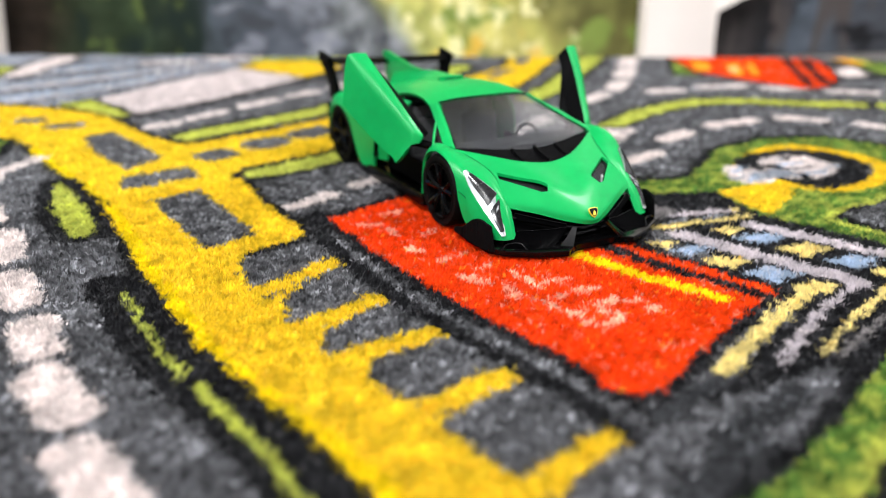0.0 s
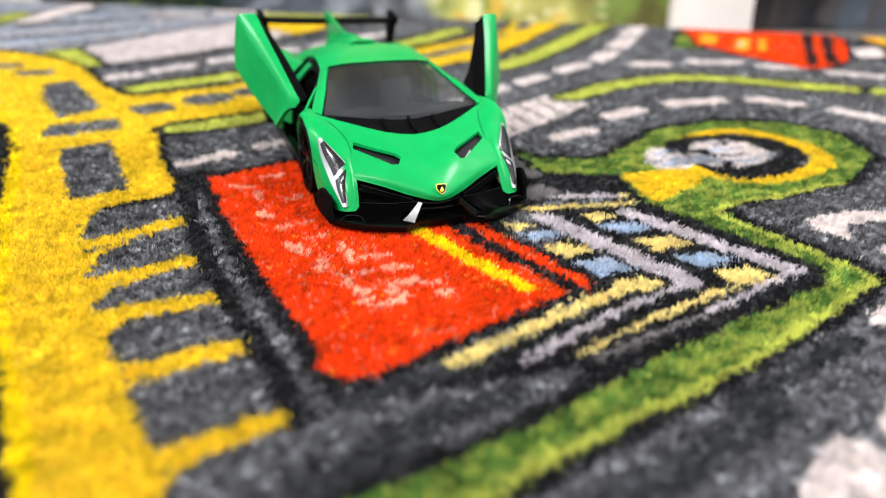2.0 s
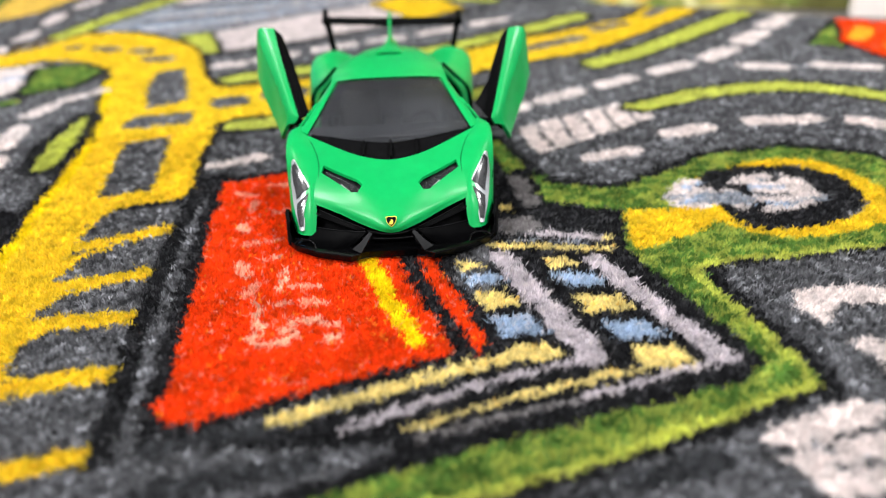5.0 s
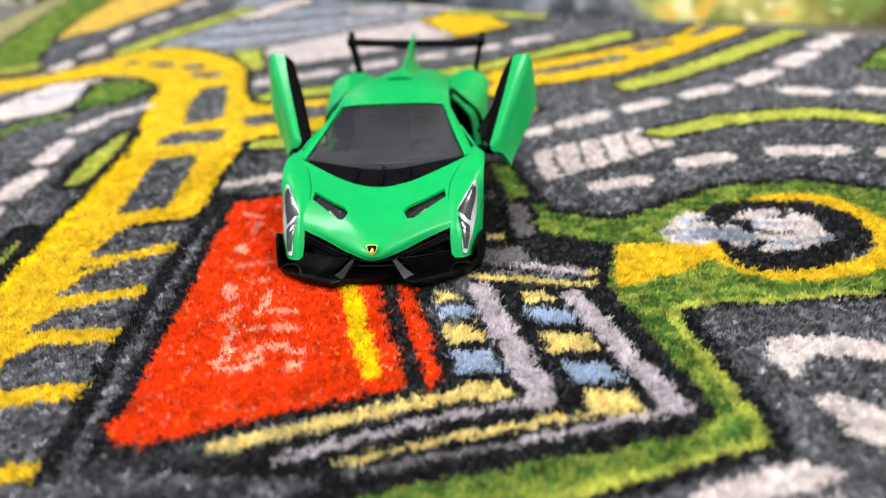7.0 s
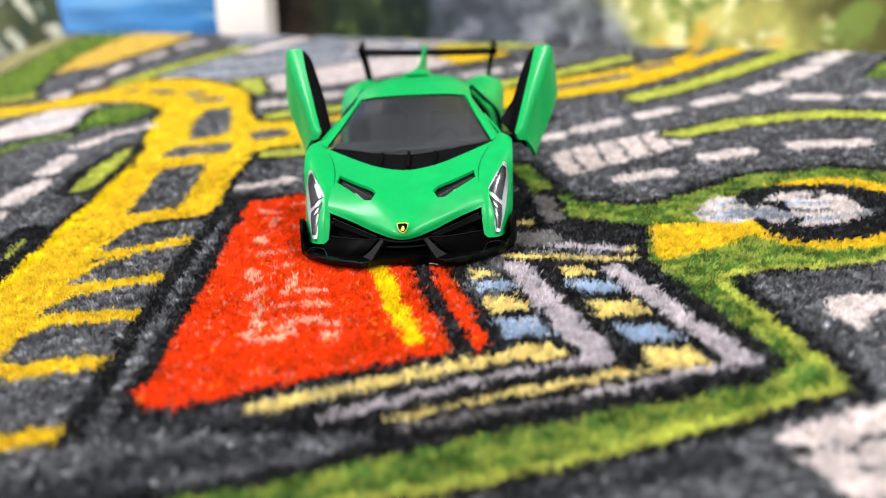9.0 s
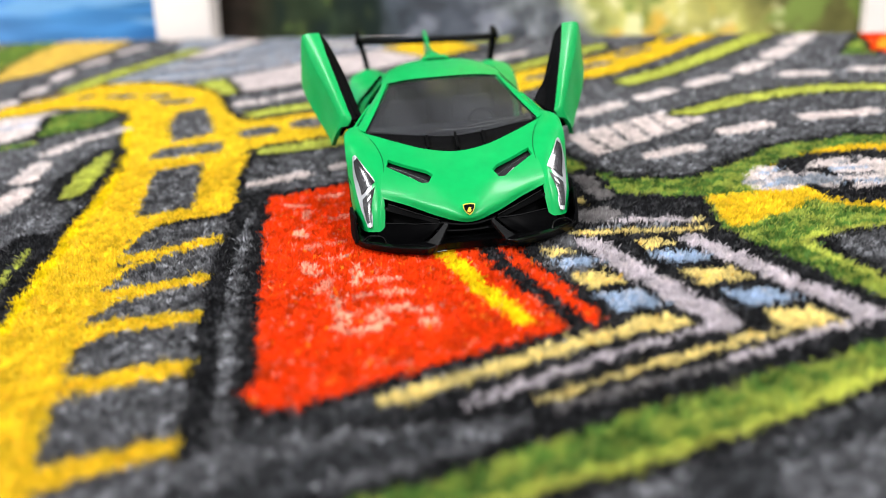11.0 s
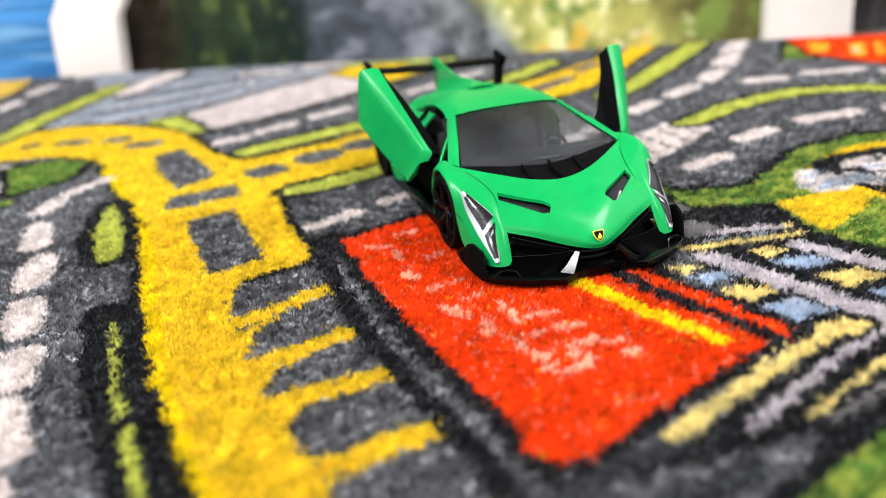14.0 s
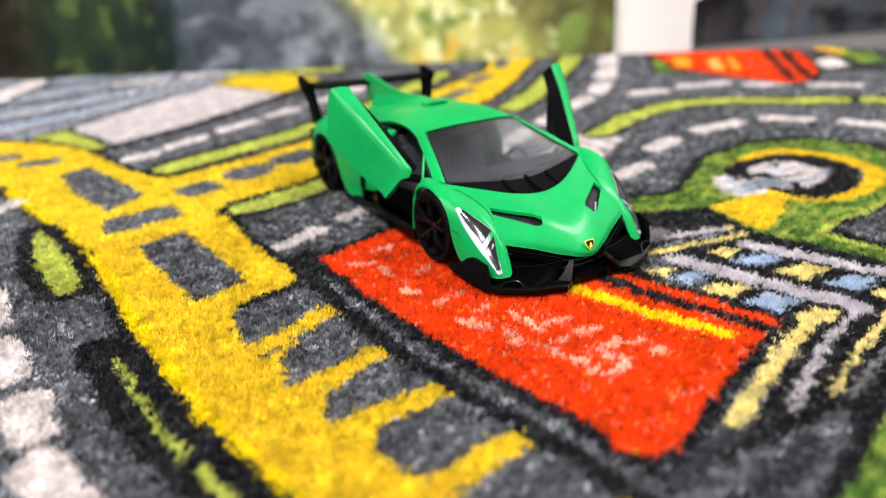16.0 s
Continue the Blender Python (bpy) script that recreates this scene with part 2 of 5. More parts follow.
LANDSCAPE = painted("landscape_painting", [(0.0, (0.024, 0.019, 0.016)), (0.042, (0.028, 0.02, 0.014)), (0.06, (0.022, 0.03, 0.015)), (0.10, (0.026, 0.042, 0.02)),
    (0.13, (0.015, 0.021, 0.017)), (0.152, (0.06, 0.072, 0.085)), (0.215, (0.085, 0.095, 0.115)), (0.286, (0.14, 0.15, 0.15)), (0.302, (0.46, 0.48, 0.14)), (0.345, (0.64, 0.58, 0.18)), (0.385, (0.44, 0.42, 0.11)),
    (0.415, (0.16, 0.155, 0.05)), (0.47, (0.13, 0.13, 0.04))], (11.0, 11.0, 9.0), 0.03, 0.8, (0.248, 0.010, 0.045), 1.2,
    [(0.0, 0.055, (0.075, 0.05, 0.035), 0.5, (90, 90, 14)), (0.055, 0.135, (0.075, 0.105, 0.03), 0.45, (60, 60, 40)), (0.06, 0.15, (0.012, 0.02, 0.016), 0.4, (45, 45, 25)), (0.155, 0.285, (0.19, 0.20, 0.235), 0.42, (30, 30, 60)), (0.17, 0.285, (0.05, 0.055, 0.065), 0.36, (26, 26, 50)),
     (0.30, 0.47, (0.20, 0.27, 0.06), 0.5, (38, 38, 38)), (0.30, 0.40, (0.72, 0.46, 0.07), 0.32, (44, 44, 40)), (0.295, 0.42, (0.80, 0.76, 0.38), 0.42, (55, 55, 55))])
SEA = painted("sea_painting", [(0.0, (0.10, 0.27, 0.55)), (0.08, (0.07, 0.24, 0.52)), (0.17, (0.05, 0.2, 0.46))], (2.0, 2.0, 40.0), 0.06, dabs=[(0.0, 0.19, (0.16, 0.36, 0.62), 0.45, (8, 8, 60)), (0.0, 0.19, (0.03, 0.15, 0.40), 0.35, (7, 7, 50))])
WOOD_SCENE = painted("dark_painting", [(0.0, (0.035, 0.03, 0.028)), (0.08, (0.03, 0.027, 0.028)), (0.10, (0.07, 0.085, 0.105)), (0.16, (0.05, 0.055, 0.065)), (0.3, (0.03, 0.03, 0.032))], (5.0, 5.0, 9.0), 0.05, dabs=[(0.0, 0.4, (0.065, 0.055, 0.052), 0.5, (80, 80, 9)), (0.07, 0.4, (0.012, 0.012, 0.014), 0.45, (30, 30, 40))])
GROVE = painted("grove_painting", [(0.0, (0.10, 0.10, 0.06)), (0.12, (0.28, 0.28, 0.18)), (0.17, (0.10, 0.11, 0.045)), (0.21, (0.06, 0.07, 0.035))], (8.0, 8.0, 8.0), 0.06, dabs=[(0.0, 0.26, (0.03, 0.055, 0.04), 0.55, (40, 40, 40)), (0.0, 0.26, (0.55, 0.54, 0.42), 0.45, (70, 70, 70))])


# ---- mesh helpers ----
def finish(name, bm, material, smooth=35.0):
    bmesh.ops.recalc_face_normals(bm, faces=bm.faces[:])
    me = bpy.data.meshes.new(name)
    bm.to_mesh(me)
    bm.free()
    if material:
        me.materials.append(material)
    if smooth:
        me.polygons.foreach_set("use_smooth", [True] * len(me.polygons))
        me.set_sharp_from_angle(angle=radians(smooth))
    return new(name, me)


def part(name, bm, material, parent, label="", smooth=35.0):
    ob = finish(name, bm, material, smooth)
    ob.parent = parent
    return tagged(ob, label)


def holder(name, x, y, z, label, category, group="", kind=""):
    ob = new(name)
    ob.empty_display_size = 0.01
    ob.location = (x, y, z)
    return tagged(ob, label, category, group, kind)


def block(bm, x0, x1, y0, y1, z0, z1, bevel=0.0, m=None):
    """A box with bevelled edges added to bm."""
    made = bmesh.ops.create_cube(bm, size=1.0)["verts"]
    for v in made:
        v.co = Vector((x0 + (v.co.x + 0.5) * (x1 - x0), y0 + (v.co.y + 0.5) * (y1 - y0), z0 + (v.co.z + 0.5) * (z1 - z0)))
    if bevel:
        es = list({e for v in made for e in v.link_edges})
        res = bmesh.ops.bevel(bm, geom=es, offset=bevel, segments=2, affect="EDGES", profile=0.6)
        made = list({v for f in res["faces"] for v in f.verts} | {v for v in made if v.is_valid})
    if m is not None:
        bmesh.ops.transform(bm, matrix=m, verts=made)
    return bm


def prism(bm, outline, z0, z1, bevel=0.0):
    """An upright plate from an outline in x and y."""
    low, top = [bm.verts.new((x, y, z0)) for x, y in outline], [bm.verts.new((x, y, z1)) for x, y in outline]
    n = len(outline)
    fs = [bm.faces.new(low[::-1]), bm.faces.new(top)]
    fs += [bm.faces.new((low[k], low[(k + 1) % n], top[(k + 1) % n], top[k])) for k in range(n)]
    if bevel:
        bmesh.ops.bevel(bm, geom=list({e for f in fs[:2] for e in f.edges}), offset=bevel, segments=2, affect="EDGES", profile=0.6)
    return bm


def spline(points, count, closed=False):
    """Points on a smooth curve through the given ones."""
    p = np.asarray(points, float)
    n = len(p)
    if n == 2 and not closed:
        return p[0] + np.linspace(0, 1, count)[:, None] * (p[1] - p[0])
    t = np.linspace(0, n if closed else n - 1, count, endpoint=not closed)
    i = np.minimum(t.astype(int), n - 1 if closed else n - 2)
    f = (t - i)[:, None]
    if closed:
        a, b, c, d = p[(i - 1) % n], p[i % n], p[(i + 1) % n], p[(i + 2) % n]
    else:
        q = np.vstack([2 * p[0] - p[1], p, 2 * p[-1] - p[-2]])
        a, b, c, d = q[i], q[i + 1], q[i + 2], q[i + 3]
    return 0.5 * (2 * b + (c - a) * f + (2 * a - 5 * b + 4 * c - d) * f**2 + (3 * b - a - 3 * c + d) * f**3)


MM = 0.001


def panel(rows, nu, nv, thick, side=1, core=(0.0, 0.0, 10.0)):
    """A curved sheet with thickness through rows of points in millimetres; side -1 mirrors it."""
    g = np.array([spline(r, nv) for r in rows])
    g = np.array([spline(g[:, k], nu) for k in range(nv)]).transpose(1, 0, 2)
    du, dv = np.gradient(g, axis=0), np.gradient(g, axis=1)
    nrm = np.cross(du, dv)
    nrm /= np.maximum(np.linalg.norm(nrm, axis=2, keepdims=True), 1e-9)
    if (nrm * (g - np.array(core))).sum() < 0:
        nrm = -nrm
    inner = g - nrm * thick
    bm = bmesh.new()
    flip = np.array([side, 1, 1]) * MM
    a = [[bm.verts.new(g[i, j] * flip) for j in range(nv)] for i in range(nu)]
    b = [[bm.verts.new(inner[i, j] * flip) for j in range(nv)] for i in range(nu)]
    for i in range(nu - 1):
        for j in range(nv - 1):
            bm.faces.new((a[i][j], a[i + 1][j], a[i + 1][j + 1], a[i][j + 1]))
            bm.faces.new((b[i][j], b[i][j + 1], b[i + 1][j + 1], b[i + 1][j]))
    for j in range(nv - 1):
        for i in (0, nu - 1):
            bm.faces.new((a[i][j], a[i][j + 1], b[i][j + 1], b[i][j]))
    for i in range(nu - 1):
        for j in (0, nv - 1):
            bm.faces.new((a[i][j], b[i][j], b[i + 1][j], a[i + 1][j]))
    return bm


def patch(rows, corners, lift, thick, side=1, nu=10, nv=5):
    """A thin piece lying on the sheet through rows, between four corners (u, v) of it."""
    g = np.array([spline(r, 41) for r in rows])
    g = np.array([spline(g[:, k], 61) for k in range(41)]).transpose(1, 0, 2)
    nrm = np.cross(np.gradient(g, axis=0), np.gradient(g, axis=1))
    nrm /= np.maximum(np.linalg.norm(nrm, axis=2, keepdims=True), 1e-9)
    if (nrm * (g - np.array((0.0, 0.0, 10.0)))).sum() < 0:
        nrm = -nrm
    a, b, c, d = [np.array(q) for q in corners]
    out = []
    for u in np.linspace(0, 1, nu):
        row = []
        for v in np.linspace(0, 1, nv):
            p = (a * (1 - v) + b * v) * (1 - u) + (d * (1 - v) + c * v) * u
            i, j = int(round(p[0] * 60)), int(round(p[1] * 40))
            row.append(tuple(g[i, j] + nrm[i, j] * lift))
        out.append(row)
    return panel(out, nu, nv, thick, side)


def cut(bm, cutters):
    """The solid bm with the given solids taken out of it."""
    made = []
    for k, b in enumerate([bm] + cutters):
        bmesh.ops.recalc_face_normals(b, faces=b.faces[:])
        me = bpy.data.meshes.new("solid")
        b.to_mesh(me)
        b.free()
        ob = bpy.data.objects.new("solid", me)
        scene.collection.objects.link(ob)
        made.append(ob)
        if k:
            mod = made[0].modifiers.new("cut", "BOOLEAN")
            mod.operation, mod.object, mod.solver = "DIFFERENCE", ob, "EXACT"
    bpy.context.view_layer.update()
    res = made[0].evaluated_get(bpy.context.evaluated_depsgraph_get()).to_mesh()
    out = bmesh.new()
    out.from_mesh(res)
    made[0].evaluated_get(bpy.context.evaluated_depsgraph_get()).to_mesh_clear()
    for ob in made:
        me = ob.data
        bpy.data.objects.remove(ob)
        bpy.data.meshes.remove(me)
    return out


def both(rows):
    """Rows from the middle outwards made to run from one side to the other."""
    return [[(-x, y, z) for x, y, z in r[:0:-1]] + list(r) for r in rows]


def rod(bm, points, radius, count=12, sides=8):
    """A round bar along points in millimetres."""
    c = spline(points, count) * MM
    rings = []
    for k in range(count):
        d = Vector(c[min(k + 1, count - 1)] - c[max(k - 1, 0)]).normalized()
        q = d.to_track_quat("Z", "Y")
        rings.append([bm.verts.new(Vector(c[k]) + q @ Vector((math.cos(s * math.tau / sides), math.sin(s * math.tau / sides), 0)) * radius * MM) for s in range(sides)])
    for r0, r1 in zip(rings, rings[1:]):
        for s in range(sides):
            bm.faces.new((r0[s], r0[(s + 1) % sides], r1[(s + 1) % sides], r1[s]))
    bm.faces.new(rings[0][::-1]), bm.faces.new(rings[-1])
    return bm


def lathe(bm, profile, steps=40):
    """A ring turned round the x axis from a profile of (x, radius) in millimetres."""
    rings = [[bm.verts.new((x * MM, r * MM * math.cos(s * math.tau / steps), r * MM * math.sin(s * math.tau / steps))) for s in range(steps)] for x, r in profile]
    for k in range(len(rings)):
        r0, r1 = rings[k], rings[(k + 1) % len(rings)]
        for s in range(steps):
            bm.faces.new((r0[s], r0[(s + 1) % steps], r1[(s + 1) % steps], r1[s]))
    return bm


# ---- the room ----
def slab(name, x0, x1, y0, y1, z0, z1, material):
    return tagged(finish(name, block(bmesh.new(), x0, x1, y0, y1, z0, z1), material, 0), kind="structure")


FLOOR_Z = -0.009
slab("floor", -2.2, 2.2, -2.2, 2.2, -0.06, FLOOR_Z, FLOOR)
slab("ceiling", -2.2, 2.2, -2.2, 2.2, 2.4, 2.46, CEIL)
slab("wall_south", -2.2, 2.2, -2.26, -2.2, -0.06, 2.4, WALL)
slab("wall_east", 2.2, 2.26, -2.2, 2.2, -0.06, 2.4, WALL)
slab("wall_west", -2.26, -2.2, -2.2, 2.2, -0.06, 2.4, WALL)
slab("wall_north", -2.2, 2.2, 2.2, 2.26, -0.06, 2.4, WALL)


def ceiling_lamp():
    ob = holder("ceiling_lamp", 0, 0, 2.4, "square flat ceiling lamp with a glowing diffuser", "lamp", "ceiling lamps")
    bm = bmesh.new()
    for a, b, c, d in ((-0.31, 0.31, -0.31, -0.285), (-0.31, 0.31, 0.285, 0.31), (-0.31, -0.285, -0.285, 0.285), (0.285, 0.31, -0.285, 0.285)):
        block(bm, a, b, c, d, -0.06, 0.0, 0.003)
    part("frame", bm, METAL, ob, "pale metal frame")
    part("diffuser", block(bmesh.new(), -0.284, 0.284, -0.284, 0.284, -0.03, -0.012), DIFFUSER, ob, "glowing white diffuser", 0)
    return ob


first_lamp = ceiling_lamp()
first_lamp.location = (*LAMPS[0], 2.4)
for lx, ly in LAMPS[1:]:
    copy_thing(first_lamp, pose(lx, ly, 2.4))

# ---- painted boards and white posts behind the mat ----
BOARD_AT, BOARD_TURN = Vector((-0.132, 0.3456, 0.0)), math.degrees(math.atan2(-0.2975, 0.9547))


def along(s, back):
    """The pose of a thing at s metres along the row of boards, set back from its front."""
    return Matrix.Translation(BOARD_AT) @ pose(0, 0, 0, 0, 0, BOARD_TURN) @ pose(s, back, FLOOR_Z)


def board(s0, s1, material, label):
    ob = finish("painted_board", block(bmesh.new(), 0.0, s1 - s0, 0.0, 0.012, 0.0, 0.42, 0.0015), material)
    ob.matrix_world = along(s0, 0.01)
    return tagged(ob, label, "painting", "paintings behind the mat")


board(-0.46, -0.208, GROVE, "canvas painting of pale trees in olive shade")
board(-0.206, -0.021, SEA, "canvas painting of a bright blue sea")
board(-0.019, 0.452, LANDSCAPE, "canvas painting of dark woods, grey water and yellow bushes")
board(0.454, 0.86, WOOD_SCENE, "dark brown canvas painting with a grey-blue sweep")


def post(outline, label):
    bm = bmesh.new()
    prism(bm, outline, 0.0, 0.014, 0.001)
    bmesh.ops.rotate(bm, verts=bm.verts[:], matrix=Matrix.Rotation(radians(90), 3, "X"))
    ob = finish("white_post", bm, WHITE)
    ob.matrix_world = along(0, 0.006)
    return tagged(ob, label, "post", "white posts")


post([(-0.043, 0.0), (0.0, 0.0), (0.0036, 0.0525), (0.028, 0.086), (0.028, 0.40), (-0.012, 0.40), (-0.012, 0.094), (-0.0388, 0.0535)], "white painted post with a bent upper part")
post([(0.427, 0.0), (0.482, 0.0), (0.4795, 0.036), (0.4972, 0.0435), (0.53, 0.056), (0.53, 0.40), (0.421, 0.40)], "white painted post that widens above its foot")

# ---- the play mat ----
def soft_step(v, k=0.03):
    return k * np.log1p(np.exp(v / k))


def ripple(x, y):
    """Height of the low ripple that runs across the mat in front of the car."""
    return 0.0042 / (1 + np.exp((y + 0.108) / 0.012)) / (1 + np.exp((x + 0.004) / 0.02))


def lie(x, y):
    """Height of the pile's top: the mat lies flat round the car, ripples in front of it and rises a little towards its far edges."""
    return 0.035 * soft_step(y + 0.01) + 0.035 * soft_step(x - 0.05) - 0.0006 + ripple(x, y)


INK = {
    "road": (0.152, 0.153, 0.163), "black": (0.021, 0.021, 0.023), "yellow": (0.80, 0.575, 0.028), "bright": (0.86, 0.66, 0.008), "red": (0.82, 0.068, 0.006),
    "lime": (0.54, 0.57, 0.11), "green": (0.12, 0.235, 0.045), "white": (0.78, 0.70, 0.675), "cream": (0.84, 0.70, 0.29), "lilac": (0.60, 0.545, 0.575),
    "blue": (0.40, 0.50, 0.64), "haze": (0.32, 0.35, 0.40), "paper": (0.66, 0.59, 0.58), "dark_grey": (0.06, 0.062, 0.067), "dun": (0.28, 0.26, 0.26), "pink": (0.88, 0.50, 0.35), "rose": (0.89, 0.42, 0.29),
    "brown": (0.20, 0.13, 0.04), "amber": (0.92, 0.50, 0.04), "straw": (0.45, 0.41, 0.21), "corn": (0.75, 0.54, 0.12),
}
INKS = list(INK)
MOTIFS = []


def value_noise(x, y, rng):
    """Smooth random field between 0 and 1, one cell per unit."""
    table = rng.random(4096)
    i, j = np.floor(x).astype(int), np.floor(y).astype(int)
    f, g = x - i, y - j
    f, g = f * f * (3 - 2 * f), g * g * (3 - 2 * g)
    at = lambda a, b: table[(a * 73856093 ^ b * 19349663) % 4096]
    return (at(i, j) * (1 - f) + at(i + 1, j) * f) * (1 - g) + (at(i, j + 1) * (1 - f) + at(i + 1, j + 1) * f) * g


def tufts(x, y, rng):
    """For points in tuft widths: how deep each lies inside its tuft, its way from the tuft's middle, and the tuft's tone."""
    jitter = rng.random((4096, 2))
    i, j = np.floor(x).astype(int), np.floor(y).astype(int)
    first, second = np.full(len(x), 9.0), np.full(len(x), 9.0)
    ox, oy, tone = np.zeros(len(x)), np.zeros(len(x)), np.zeros(len(x))
    shade = rng.random(4096)
    for a in (-1, 0, 1):
        for b in (-1, 0, 1):
            cell = ((i + a) * 73856093 ^ (j + b) * 19349663) % 4096
            c = jitter[cell]
            dx, dy = x - (i + a + c[:, 0]), y - (j + b + c[:, 1])
            d = np.hypot(dx, dy)
            near = d < first
            second = np.where(near, first, np.minimum(second, d))
            first, ox, oy, tone = np.where(near, d, first), np.where(near, dx, ox), np.where(near, dy, oy), np.where(near, shade[cell], tone)
    return np.clip((second - first) / 0.4, 0, 1), ox, oy, tone


MERGED = ("road", "outline", "hatching", "yellow_pavement", "island_statue", "verge_edge", "paper_field", "lilac_strip", "cream_strip")


class Printer:
    """Prints shapes, given in millimetres on the mat, onto a cloud of points."""

    def __init__(self, x, y, rng):
        slack = ripple(x, y) / 0.085
        self.x, self.y = (x * 1000 + 40 * slack) / (1 - slack), (y * 1000 + 255 * slack) / (1 - slack)
        side, ahead = (value_noise(self.x / 1.9, self.y / 1.9, np.random.default_rng(k)) + 0.7 * value_noise(self.x / 4.5, self.y / 4.5, np.random.default_rng(k + 5)) for k in (3, 4))
        self.x = self.x + (side - 0.85) * 1.5 + rng.normal(0, 0.42, len(x))
        self.y = self.y + (ahead - 0.85) * 1.5 + rng.normal(0, 0.42, len(x))
        self.bleed = rng.random(len(x)) ** 2
        self.ink = np.zeros(len(x), int)
        self.motif = np.zeros(len(x), int)

    def put(self, where, ink, motif):
        single = motif not in MERGED
        if single or motif not in MOTIFS:
            MOTIFS.append(motif)
        self.ink[where], self.motif[where] = INKS.index(ink), len(MOTIFS) - 1 if single else MOTIFS.index(motif)

    def near(self, lo, hi):
        return np.nonzero((self.x > lo[0]) & (self.x < hi[0]) & (self.y > lo[1]) & (self.y < hi[1]))[0]

    def gap(self, k, pts, closed):
        x, y, best = self.x[k], self.y[k], np.full(len(k), 1e9)
        ends = np.roll(pts, -1, 0) if closed else pts[1:]
        for a, b in zip(pts, ends):
            d = b - a
            t = np.clip(((x - a[0]) * d[0] + (y - a[1]) * d[1]) / max(d @ d, 1e-9), 0, 1)
            best = np.minimum(best, np.hypot(x - a[0] - t * d[0], y - a[1] - t * d[1]))
        return best

    def stroke(self, pts, width, ink, motif, line=0.0, round_=True):
        pts = np.asarray(pts, float) if len(pts) == 2 or not round_ else spline(pts, 5 * len(pts))
        r = width / 2
        k = self.near(pts.min(0) - r - line - 2, pts.max(0) + r + line + 2)
        d = self.gap(k, pts, False)
        if line:
            self.put(k[d < r + line + 2.2 * self.bleed[k]], "black", "outline")
        self.put(k[d < r + (2.0 * self.bleed[k] if ink == "black" else 0)], ink, motif)

    def fill(self, pts, ink, motif, line=0.0, round_=False):
        pts = spline(pts, 5 * len(pts), True) if round_ else np.asarray(pts, float)
        k = self.near(pts.min(0) - line - 2, pts.max(0) + line + 2)
        x, y, inside = self.x[k], self.y[k], np.zeros(len(k), bool)
        for a, b in zip(pts, np.roll(pts, -1, 0)):
            cross = (a[1] > y) != (b[1] > y)
            inside ^= cross & (x < (b[0] - a[0]) * (y - a[1]) / (b[1] - a[1] + 1e-12) + a[0])
        if line:
            self.put(k[(self.gap(k, pts, True) < line + 2.2 * self.bleed[k]) & ~inside], "black", "outline")
        self.put(k[inside], ink, motif)


